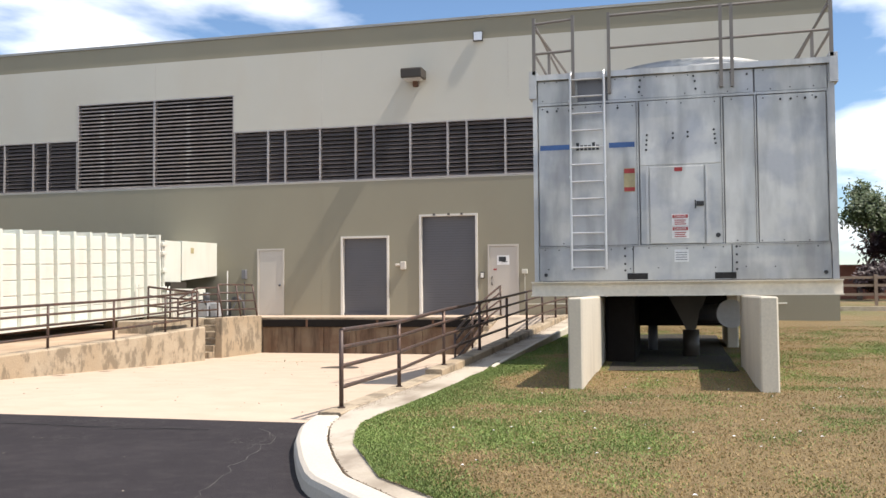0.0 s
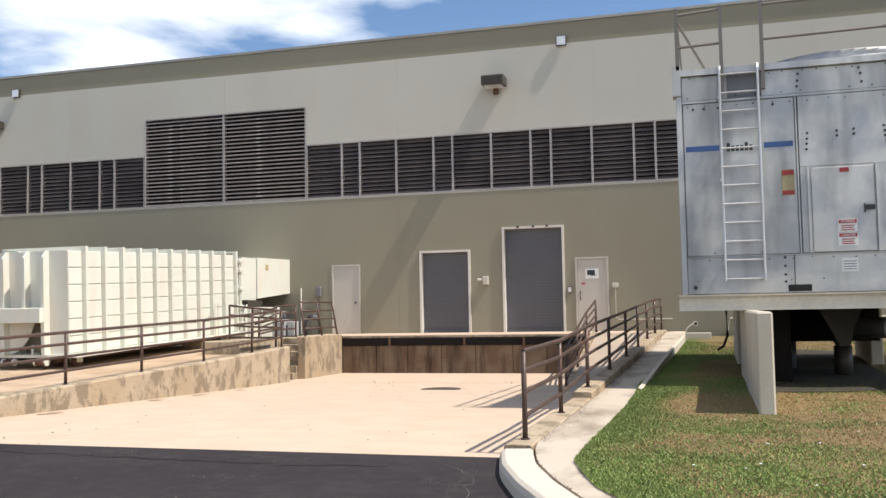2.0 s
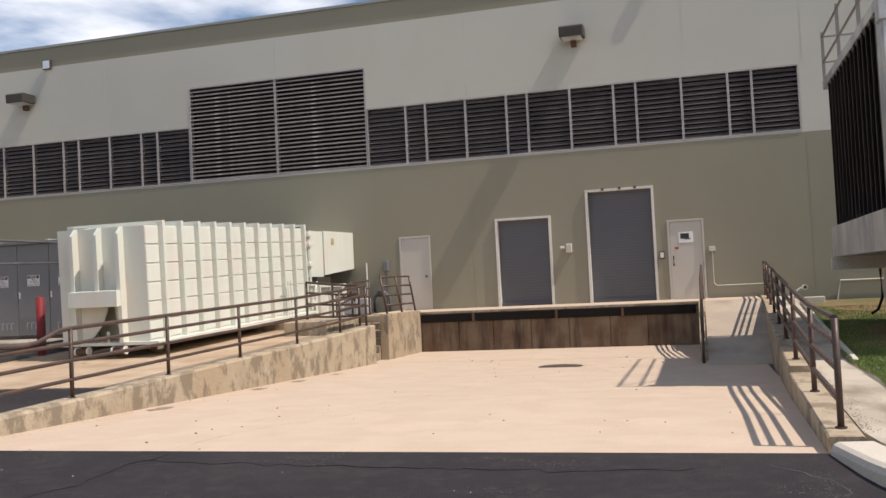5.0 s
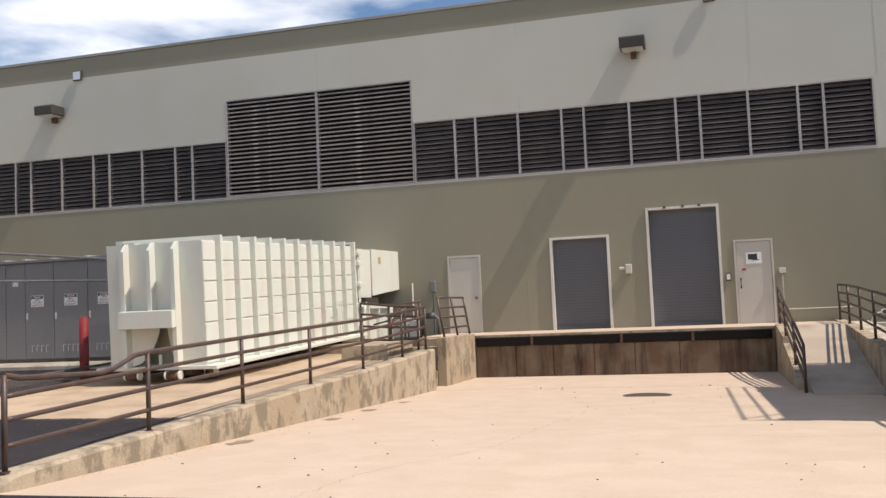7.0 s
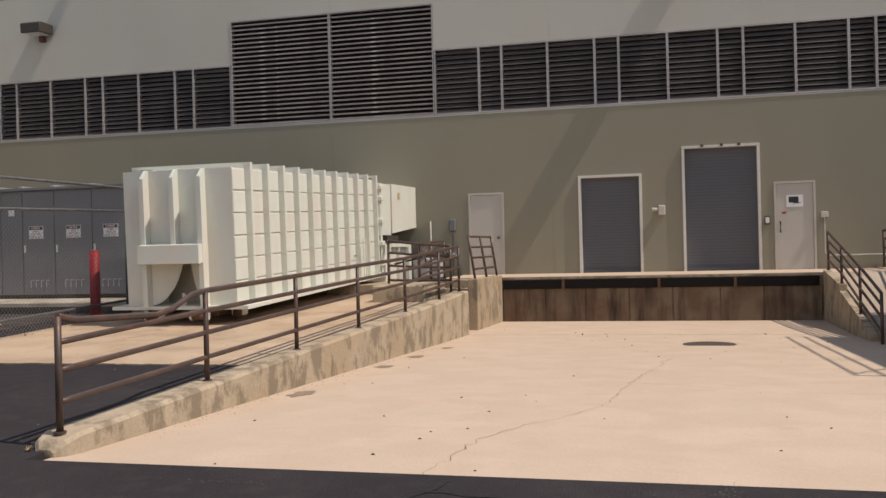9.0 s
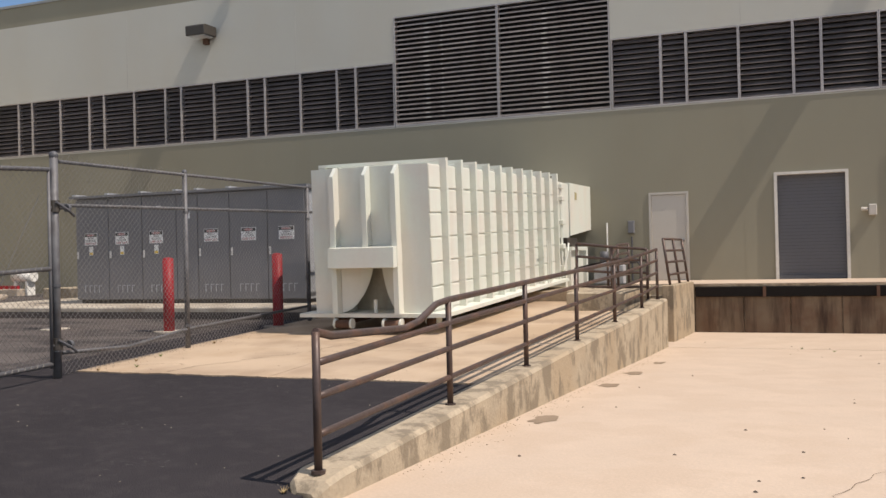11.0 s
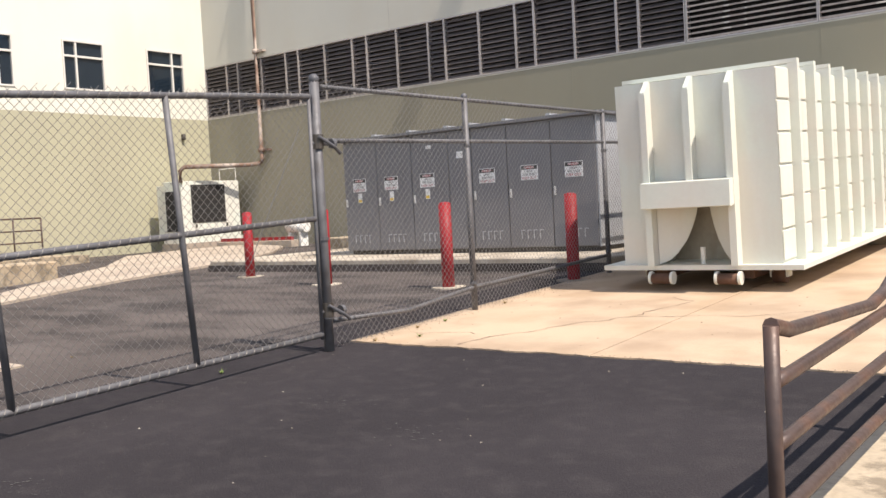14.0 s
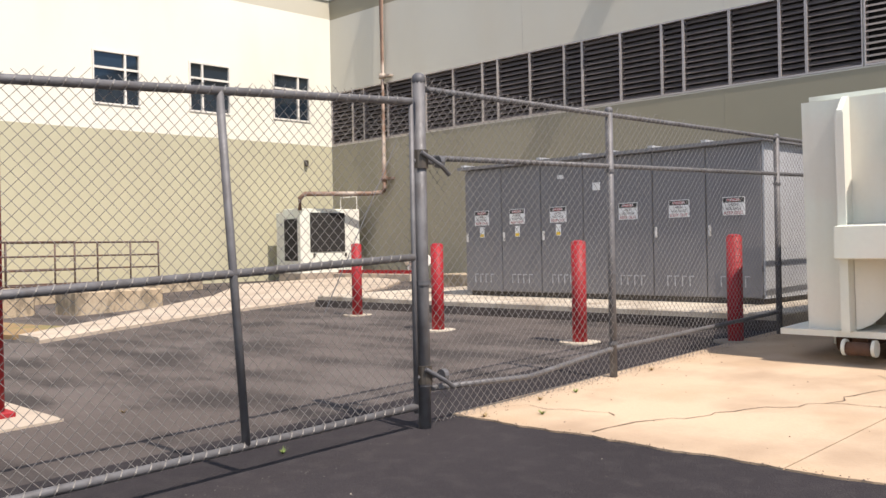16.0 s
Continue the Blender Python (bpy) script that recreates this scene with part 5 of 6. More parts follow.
fence_bar(fe, "top_rail", (FX, 12.5, 2.8), (FX, 21.2, 2.86), 0.022)
fence_bar(fe, "brace_rail", (FX, 12.5, 2.31), (FX, 21.2, 2.5), 0.022)
part("bottom_rail", tb([(FX, 12.5, 0.66), (FX, 13.6, 0.62), (FX, 14.75, 0.74), (FX, 18.0, 0.86)], 0.022), M_FENCE, fe, smooth=True)
for y0, y1 in ((12.5, 14.72), (14.78, 17.97), (18.03, 21.2)):
    ob = new("mesh", mesh_wires(y0, y1, yard_z(y0) + 0.03, yard_z(y1) + 0.03, 2.8, FX + 0.03))
    ob.parent = fe
    ob.location = -ORIGIN[fe]
    tagged(ob, "woven diamond wire mesh", kind="stuff")
for z in (0.78, 2.31):
    h = part("gate_hinge", tb([(FX, 12.36, z - 0.03), (FX, 12.56, z - 0.03)], 0.018, 10), M_GALVD, fe, "rusty gate hinge clamp")
    part("clamp", tb([(FX, 12.44, z - 0.08), (FX, 12.44, z + 0.05)], 0.06, 12), M_LAMP, h)
    part("collar", tb([(FX + 0.05, 12.56, z - 0.03), (FX + 0.05, 12.6, z - 0.03)], 0.045, 12), M_GALVD, h)
    part("chain", tb([(FX + 0.06, 12.4, z + 0.03), (FX + 0.1, 12.55, z - 0.06), (FX + 0.08, 12.65, z - 0.12)], 0.016), M_GALVD, h)
bm = tb([(FX, 12.44, yard_z(12.4) - 0.05), (FX, 12.44, yard_z(12.4) - 0.006)], 0.11, 9)
solid("post_footing", bm, M_RAMP, "rough concrete footing at the gate post", "footing")

ga = thing("gate", (FX, 10, 0.45), "wide galvanised chain-link gate, closed", "gate")
GY0, GY1 = 6.6, 12.36


def gz(y, lo):
    return lo + (0.035 + 0.0107 * (lo - 0.545)) * (y - 12.3)


for zl, nm in ((2.70, "top_rail"), (1.6, "mid_rail"), (0.545, "bottom_rail")):
    fence_bar(ga, nm, (FX, GY0, gz(GY0, zl)), (FX, GY1, zl), 0.026)
for y in (GY0, 7.95, 9.4, 10.9):
    a = (FX, y + (0.07 if y > 7 else 0), gz(y, 0.545))
    fence_bar(ga, "upright", a, (FX, y - (0.07 if y > 7 else 0), gz(y, 2.70)), 0.026)
fence_bar(ga, "hinge_stile", (FX, GY1, 0.5), (FX, GY1, 2.72), 0.018)
ob = new("mesh", mesh_wires(GY0, GY1, gz(GY0, 0.545), 0.545, 2.70, FX - 0.03, drop=0.058))
ob.parent = ga
ob.location = -ORIGIN[ga]
tagged(ob, "woven diamond wire mesh", kind="stuff")
part("brace_wire", tb([(FX + 0.02, 11.55, 1.25), (FX + 0.02, 12.2, 2.4)], 0.003, 5), M_GALVD, ga)
for zl in (2.70, 1.6, 0.545):
    turns = int((GY1 - GY0) / 0.085)
    pts = []
    for k in range(turns * 6):
        y, a = GY0 + 0.085 * k / 6, k * math.pi / 3
        pts.append((FX + 0.029 * math.cos(a), y, gz(y, zl) + 0.029 * math.sin(a)))
    part("wrap_wire", tb(pts, 0.0042, 4), M_WIRE, ga, "mesh wire wrapped round the rail")
# ---- bollards ----
def bollard(x, y, h=1.15):
    z = yard_z(y)
    t = thing("bollard", (x, y, z), "scuffed red painted steel bollard in the yard", "bollard", "red bollards")
    part("pipe", tb([(x, y, z - 0.1), (x, y, z + h)], 0.085, 18), M_RED, t, smooth=True)
    bm = bmesh.new()
    bmesh.ops.create_uvsphere(bm, u_segments=18, v_segments=8, radius=0.085, matrix=Matrix.Translation((x, y, z + h)) @ Matrix.Diagonal((1, 1, 0.35, 1)))
    part("dome", bm, M_RED, t, smooth=True)
    part("footing", tb([(x, y, z - 0.05), (x, y, z + 0.012)], 0.24, 14), M_PAVE, t, "pale concrete collar")


for x, y in ((-24.0, 17.5), (-21.2, 16.62), (-18.72, 16.48), (-17.22, 17.3)):
    bollard(x, y)
t = thing("red_column", (-20.45, 10.45, 0.3), "tall red painted steel column on a concrete footing", "column")
part("column", tb([(-20.33, 10.6, 0.3), (-20.33, 10.6, 5.2)], 0.11, 18), M_RED, t, smooth=True)
part("base_plate", bx(-20.53, -20.17, 10.39, 10.75, 0.31, 0.38, bevel=0.01), M_RED, t)
sheet("pavement", np.linspace(-21.6, -19.7, 8), np.linspace(9.7, 10.95, 6), lambda x, y: yard_z(y) + 0.02, 0.1, M_RAMP, "cracked pale concrete footing pad in the yard", "pavement", wobble=0.2)

# ---- switchgear ----
PADZ = 0.82
bm = bx(-26.1, -17.15, 18.25, 22.6, 0.3, PADZ, bevel=0.02)
solid("pavement", bm, M_PAVE, "raised pale concrete pad under the switchgear", "pad", kind="structure")
# strip in dark asphalt colour, painting the shade on the pad's stained front
solid("trim", bx(-26.12, -17.13, 18.225, 18.246, 0.3, 0.735), M_YARD, "dark strip on the switchgear pad face, shade and stain in its colour", "pad face", kind="structure")
sw = thing("switchgear", (-20.75, 20.8, PADZ), "slate-grey outdoor high-voltage switchgear with seven doors", "switchgear")
SY = 19.55
part("body", bx(-23.48, -18.0, SY + 0.04, 22.1, PADZ + 0.08, 3.0), M_SWITCH, sw)
part("plinth", bx(-23.44, -18.04, SY + 0.1, 22.05, PADZ + 0.001, PADZ + 0.079), M_LAMP, sw)
part("end_panel", bx(-17.998, -17.97, SY + 0.02, 22.12, PADZ + 0.08, 3.02), M_SWTOP, sw, "pale grey end panel")
bm = bmesh.new()
extrude_poly(bm, [(-23.56, SY - 0.1, 3.002), (-23.56, 22.2, 3.002), (-23.56, 22.2, 3.1), (-23.56, SY - 0.1, 3.05)], (5.66, 0, 0))
part("roof", bm, M_SWITCH, sw)
seams = (-23.48, -22.63, -21.78, -20.93, -20.42, -19.68, -18.82, -18.0)
for i, (a, b) in enumerate(zip(seams, seams[1:])):
    dr = part("door", bx(a + 0.008, b - 0.008, SY, SY + 0.039, PADZ + 0.09, 2.98, bevel=0.006), M_SWITCH, sw)
    part("roof_cap", bx(a - 0.03, a + 0.05, SY - 0.06, SY + 0.5, 3.055, 3.09), M_SWTOP, sw)
    if b - a > 0.6:
        part("handle", bx(a + 0.05, a + 0.08, SY - 0.04, SY - 0.001, 1.75, 1.9, bevel=0.006), M_ALU, dr, "small bright handle")
        bm = bmesh.new()
        for k in range(4):
            x = (a + b) / 2 - 0.2 + 0.12 * k
            box(bm, x, x + 0.012, SY - 0.012, SY - 0.001, 1.05, 1.2)
            box(bm, x + 0.012, x + 0.07, SY - 0.012, SY - 0.001, 1.185, 1.2)
        part("vent_hood", bm, M_SWTOP, dr)
for i, x in enumerate((-23.08, -22.28, -21.42, -20.1, -19.24, -18.4)):
    sg = part("danger_sign", bx(x - 0.165, x + 0.165, SY - 0.008, SY - 0.001, 2.03, 2.28), M_SIGNW, sw, "white danger high voltage sign")
    part("sign_header", bx(x - 0.155, x + 0.155, SY - 0.012, SY - 0.0085, 2.205, 2.27), M_SIGNK, sg)
    bm = bmesh.new()
    tube(bm, [(x, SY - 0.0125, 2.2375), (x, SY - 0.015, 2.2375)], 0.03, 20)
    bmesh.ops.scale(bm, vec=(3.4, 1, 0.75), verts=bm.verts, space=Matrix.Translation((-x, 0, -2.2375)))
    part("sign_oval", bm, M_SIGNR, sg)
    lettering("DANGER", 0.05, M_SIGNW, sg, (x, SY - 0.0165, 2.2375))
    lettering("HIGH\nVOLTAGE", 0.052, M_SIGNK, sg, (x, SY - 0.010, 2.145))
    lettering("KEEP OUT", 0.062, M_SIGNR, sg, (x, SY - 0.010, 2.06))
    if i < 3:
        st = part("sticker", bx(x - 0.05, x + 0.05, SY - 0.006, SY - 0.001, 1.82, 2.0), M_SIGNW, sw, "small white and yellow sticker")
        part("sticker_mark", bx(x - 0.04, x + 0.04, SY - 0.009, SY - 0.0065, 1.83, 1.88), M_SIGNY, st)
part("name_plate", bx(-20.74, -20.6, SY - 0.006, SY - 0.001, 2.5, 2.62), M_SIGNW, sw)
part("name_plate", bx(-21.42, -21.3, SY - 0.006, SY - 0.001, 2.72, 2.78), M_SIGNW, sw)

# ---- side wing ----
wing_holes = [(18.6, 19.97, 5.72, 7.2), (21.47, 22.84, 5.76, 7.23), (24.36, 25.78, 5.78, 7.24)]
# the wing takes the sun-lightened copies of the two wall paints
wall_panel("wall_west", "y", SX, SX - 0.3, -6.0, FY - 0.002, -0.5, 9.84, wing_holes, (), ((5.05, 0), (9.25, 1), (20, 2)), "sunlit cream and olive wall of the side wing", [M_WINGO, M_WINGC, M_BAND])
bm = bx(SX - 0.4, SX + 0.04, -6.0, FY - 0.05, 9.842, 9.92)
solid("trim", bm, M_COPING, "thin metal coping on the side wing", "coping", kind="structure")
bm = bx(SX - 20, SX - 0.42, -6.0, FY + 0.4, 9.0, 9.1)
solid("roof", bm, M_COPING, "flat roof of the side wing", "roof", kind="structure")
# same black sheet for the unlit rooms of the wing
bm = bx(SX - 1.2, SX - 1.1, -6.0, FY - 0.1, 0.0, 9.0)
solid("backdrop", bm, M_DARK, "unseen black sheet for the unlit inside behind the wing windows", "wall", kind="structure")
for i, (a, b, z0, z1) in enumerate(wing_holes):
    t = thing(f"window_{i + 1}", (SX, (a + b) / 2, z0), "dark tinted window with white frame bars", "window", "wing windows", "structure")
    f = 0.05
    bm = bmesh.new()
    box(bm, SX - 0.1, SX + 0.03, a + 0.002, a + f, z0 + 0.002, z1 - 0.002)
    box(bm, SX - 0.1, SX + 0.03, b - f, b - 0.002, z0 + 0.002, z1 - 0.002)
    box(bm, SX - 0.1, SX + 0.03, a + f, b - f, z0 + 0.002, z0 + f)
    box(bm, SX - 0.1, SX + 0.03, a + f, b - f, z1 - f, z1 - 0.002)
    part("window_frame", bm, M_FRAME, t)
    ym = a + 0.68 * (b - a) if i != 1 else a + 0.32 * (b - a)
    zm = z0 + 0.68 * (z1 - z0)
    bm = bmesh.new()
    box(bm, SX - 0.08, SX + 0.02, ym - 0.03, ym + 0.03, z0 + f, z1 - f)
    box(bm, SX - 0.079, SX + 0.018, a + f, ym - 0.03, zm - 0.03, zm + 0.03)
    box(bm, SX - 0.079, SX + 0.018, ym + 0.03, b - f, zm - 0.03, zm + 0.03)
    part("glazing_bar", bm, M_FRAME, t)
    for ya, yb in ((a + f, ym - 0.03), (ym + 0.03, b - f)):
        for za, zb in ((z0 + f, zm - 0.03), (zm + 0.03, z1 - f)):
            part("pane", bx(SX - 0.06, SX - 0.05, ya, yb, za, zb), M_GLASS, t)
for k, y in enumerate((15.5, 18.6, 21.4, 24.2, 26.2)):
    solid("vent_pipe", tb([(SX - 1.2, y, 9.1), (SX - 1.2, y, 10.4 + 0.1 * (k % 2))], 0.04), M_GALVD, "thin vent pipe on the wing roof", "vent pipe", "roof vents")
t = thing("roof_pipe", (-33.4, 27.2, 9.1), "white roof pipe crossing the parapet", "pipe")
part("pipe", tb([(-33.65, FY - 0.15, 10.25), (-34.6, FY + 0.3, 10.25), (-35.6, FY + 0.9, 10.3)], 0.13, 12), M_PVC, t, smooth=True)
part("upright", tb([(-35.3, FY + 0.9, 9.1), (-35.3, FY + 0.9, 11.6)], 0.07, 10), M_PVC, t, smooth=True)
part("rail", tb([(-33.6, FY - 0.1, 10.4), (-32.0, FY + 0.6, 10.25)], 0.05, 10), M_PVC, t, smooth=True)
t = thing("roof_drain_pipe", (-33.65, FY, 3.3), "rust-streaked brown pipe down the wall to the chiller", "pipe")
part("drop", tb([(-33.65, FY - 0.13, 10.4), (-33.65, FY - 0.13, 3.75), (-33.6, FY - 0.16, 3.55), (-33.65, FY - 0.2, 3.4)], 0.075, 12), M_PIPE, t, smooth=True)
part("run", tb([(-33.65, FY - 0.2, 3.4), (-33.9, FY - 0.5, 3.36), (-34.4, 24.05, 3.32), (-34.5, 23.95, 3.2), (-34.5, 23.95, 2.85)], 0.07, 12), M_PIPE, t, smooth=True)
for z in (3.75, 6.9):
    part("coupling", tb([(-33.65, FY - 0.13, z), (-33.65, FY - 0.13, z + 0.14)], 0.11, 12), M_PIPE, t, smooth=True)
    part("clamp", bx(-33.55, -33.3, FY - 0.15, FY, z + 0.04, z + 0.1), M_PIPE, t)
# chiller
ch = thing("chiller_unit", (-34.9, 25.0, 0.7), "white outdoor chiller unit with a black grille", "chiller")
part("cabinet", bx(-35.4, -34.5, 23.95, 26.2, 1.12, 2.9, bevel=0.015), M_WHITE, ch)
part("base_frame", bx(-35.45, -34.46, 23.9, 26.25, 0.98, 1.118), M_WHITE, ch)
part("plinth", bx(-35.5, -34.4, 23.85, 26.3, 0.72, 0.978), M_RAMP, ch, "concrete plinth")
part("grille", bx(-34.499, -34.48, 24.3, 25.6, 1.6, 2.78), M_DARK, ch, "black intake grille")
for k in range(9):
    part("grille_bar", bx(-34.48, -34.472, 24.3, 25.6, 1.66 + 0.125 * k, 1.668 + 0.125 * k), M_LAMP, ch)
part("side_coil", bx(-35.3, -34.65, 23.93, 23.949, 1.35, 2.6), M_DARK, ch)
part("duct", bx(-35.8, -35.41, 23.99, 24.9, 1.2, 2.8, bevel=0.01), M_WHITE, ch)
for y in (24.4, 25.6):
    part("latch", bx(-34.499, -34.47, y, y + 0.06, 1.45, 1.56), M_LAMP, ch)
part("rail", tb([(-34.5, 26.1, 2.9), (-34.5, 26.1, 3.3), (-35.3, 26.1, 3.3), (-35.3, 26.1, 2.9)], 0.015), M_PVC, ch)
solid("wall_lamp", bx(SX, SX + 0.12, 25.5, 25.62, 4.35, 4.55, bevel=0.02), M_LAMP, "small dark security light on the wing wall", "wall lamp")
solid("wall_vent", bx(SX, SX + 0.03, 16.9, 17.25, 9.0, 9.15), M_SWTOP, "small pale vent on the wing wall", "vent")
t = thing("tank", (-31.1, 25.5, 0.7), "small white horizontal tank on low saddles", "tank")
part("shell", tb([(-31.5, 25.5, 1.32), (-30.75, 25.5, 1.32)], 0.17, 16), M_PVC, t, smooth=True)
for x in (-31.35, -30.9):
    part("saddle", bx(x - 0.04, x + 0.04, 25.35, 25.65, 0.7, 1.17), M_PVC, t)
solid("concrete_block", bx(-34.3, -30.9, 25.0, 25.3, 0.7, 0.95, bevel=0.015), M_RAMP, "low concrete kerb in front of the chiller", "concrete block")
solid("wheel_stop", bx(-34.2, -31.0, 25.1, 25.2, 0.951, 1.05), M_RED, "long rust-red steel guard kerb", "guard kerb")
# raised walk and rails in front of the wing
bm = bmesh.new()
front = [(-25.6, 13.0), (-26.3, 15.0), (-26.8, 16.8), (-27.0, 18.4), (-27.2, 20.0), (-28.3, 21.9), (-30.4, 24.2)]
back = [(-26.4, 13.0), (-27.3, 14.6), (-28.6, 16.3), (-30.2, 18.5), (-33.0, 20.9), (-33.6, 23.4), (-34.0, 25.8)]
q = [[bm.verts.new(p) for p in ((f[0], f[1], yard_z(f[1]) - 0.2), (f[0], f[1], yard_z(f[1]) + 0.05), (f[0] - 0.05, f[1], yard_z(f[1]) + 0.09), (g[0], g[1], yard_z(g[1]) + 0.09), (g[0], g[1], yard_z(g[1]) - 0.2))] for f, g in zip(front, back)]
for r0, r1 in zip(q, q[1:]):
    for k in range(5):
        bm.faces.new((r0[k], r0[(k + 1) % 5], r1[(k + 1) % 5], r1[k]))
bm.faces.new(q[0])
bm.faces.new(q[-1])
solid("sidewalk", bm, M_RAMP, "sunlit curving concrete walk in front of the side wing", "sidewalk", kind="structure")
bm = bx(-28.4, -23.6, 23.5, 26.0, 0.4, 1.02, bevel=0.02)
solid("concrete_block", bm, M_WALLC, "long low concrete kerb block behind the switchgear", "concrete block")
for x0, y0, x1, y1, z in ((-30.6, 15.2, -29.6, 17.0, 0.95), (-31.8, 13.0, -30.8, 14.9, 1.0)):
    solid("concrete_block", bx(x0, x1, y0, y1, 0.4, z, bevel=0.03), M_WALLC, "low grey concrete landing block at the rails", "concrete block")
for pts in ([(-35.6, 16.0), (-35.6, 17.2), (-35.6, 18.3)], [(-35.6, 18.3), (-35.6, 19.2), (-35.6, 20.0)], [(-34.4, 14.0), (-34.4, 15.6), (-34.4, 17.2)]):
    railing("brown pipe railing on the ramp beside the wing", [(x, y, 0.75) for x, y in pts], [1.22] * 3, (0.15, 0.45, 0.72, 1.0), r=0.022, group="wing railings")
bm = bx(-36.2, -33.8, 12.0, 20.3, 0.4, 0.9)
solid("ramp", bm, M_WALLC, "low concrete ramp along the wing wall", "ramp", kind="structure")
bm = bmesh.new()
extrude_poly(bm, [(-29.5, 12.6, 0.3), (-26.6, 13.0, 0.3), (-26.9, 14.4, 0.3), (-28.5, 14.0, 0.3), (-30.5, 13.8, 0.3)], (0, 0, 0.17))
solid("ground", bm, M_SOIL, "small patch of dry grass by the walk", "lawn", kind="structure")

# ---- grass, trees and small things ----
rnd = random.Random(7)


def blades(name, mat, n, pick, hmin, hmax, label):
    vs, fs = [], []
    while len(fs) < n:
        x, y, dens = pick()
        if rnd.random() > dens:
            continue
        z = lawn_z(y) + 0.03 * noise.noise(Vector((x, y, 0.3))) - 0.004
        h, a, w = rnd.uniform(hmin, hmax), rnd.uniform(0, 6.283), rnd.uniform(0.004, 0.008) * (1 + 0.05 * y)
        lx, ly2 = rnd.gauss(0, 0.5) * h, rnd.gauss(0, 0.5) * h
        k = len(vs)
        vs += [(x - w * math.cos(a), y - w * math.sin(a), z), (x + w * math.cos(a), y + w * math.sin(a), z), (x + lx, y + ly2, z + h)]
        fs.append((k, k + 1, k + 2))
    me = bpy.data.meshes.new(name)
    me.from_pydata(vs, [], fs)
    me.materials.append(mat)
    return tagged(new(name, me), label, "grass", kind="stuff")


def lawn_spot():
    y = 3.4 + 21 * rnd.random() ** 1.7
    x = ramp(y, LAWN) - 0.05 + (7.5 + 0.3 * y) * rnd.random() ** 1.3
    return x, y


def pick_green():
    x, y = lawn_spot()
    return x, y, 0.03 + 0.97 * lawn_green(x, y)


def pick_dry():
    x, y = lawn_spot()
    return x, y, 0.25 + 0.75 * (1 - lawn_green(x, y))


blades("grass", M_GRASSG, 260000, pick_green, 0.010, 0.026, "short green lawn grass along the curb")
blades("grass", M_GRASSD, 340000, pick_dry, 0.008, 0.02, "short sun-dried tan lawn grass")
# pale litter of small blossoms and paper bits on the lawn
vs, fs = [], []
for _ in range(60):
    y = rnd.uniform(5.5, 13)
    x = ramp(y, LAWN) + rnd.uniform(0.6, 5.5)
    r, z = rnd.uniform(0.006, 0.018), lawn_z(y) + 0.03 * noise.noise(Vector((x, y, 0.3))) + 0.014
    k = len(vs)
    vs += [(x - r, y, z), (x, y - r, z + 0.006), (x + r, y, z), (x, y + r, z + 0.008)]
    fs.append((k, k + 1, k + 2, k + 3))
me = bpy.data.meshes.new("blossoms")
me.from_pydata(vs, [], fs)
me.materials.append(M_SIGNW)
tagged(new("blossoms", me), "tiny white blossoms scattered in the lawn", "blossoms", kind="stuff")


def crack(pts, zf, width, label, mat=M_CRACK):
    """A thin open crack: a ragged flat ribbon lying on the slab."""
    line = []
    for (x0, y0), (x1, y1) in zip(pts, pts[1:]):
        n = max(3, int(math.hypot(x1 - x0, y1 - y0) / 0.12))
        for k in range(n):
            s = k / n
            line.append((x0 + (x1 - x0) * s + rnd.gauss(0, 0.025), y0 + (y1 - y0) * s + rnd.gauss(0, 0.025)))
    bm = bmesh.new()
    prev = None
    for (x, y), (x2, y2) in zip(line, line[1:]):
        d = Vector((-(y2 - y), x2 - x, 0)).normalized() * width * 0.55 * rnd.uniform(0.3, 1.0)
        a = [bm.verts.new((x + d.x, y + d.y, zf(y) + 0.004)), bm.verts.new((x - d.x, y - d.y, zf(y) + 0.004))]
        if prev:
            bm.faces.new((prev[0], prev[1], a[1], a[0]))
        prev = a
    solid("crack", bm, mat, label, "crack", "paving cracks", "stuff")


slab_z = lambda y: yard_z(y) + 0.012
crack([(-9.3, 9.1), (-9.1, 10.6), (-8.4, 12.0), (-8.2, 14.0), (-7.7, 17.0)], apron_z, 0.005, "thin wandering crack in the apron")
crack([(-11.7, 21.2), (-9.5, 21.2), (-6.0, 21.2), (-4.7, 21.2)], apron_z, 0.012, "dirt-filled joint across the apron")
crack([(-16.0, 13.0), (-15.6, 13.9), (-15.1, 14.6), (-14.9, 15.6), (-15.4, 16.1)], slab_z, 0.014, "open crack in the concrete slab")
crack([(-15.1, 14.6), (-13.9, 14.9), (-12.7, 15.7)], slab_z, 0.012, "open crack in the concrete slab")
crack([(-17.0, 13.3), (-16.2, 13.5), (-15.9, 13.4)], slab_z, 0.012, "open crack in the concrete slab")
asph_z = lambda y: yard_z(y)
crack([(-3.2, 5.6), (-3.45, 6.6), (-3.6, 7.4), (-3.75, 8.3), (-4.3, 8.9)], asph_z, 0.009, "pale dusty crack in the asphalt", M_DUST)


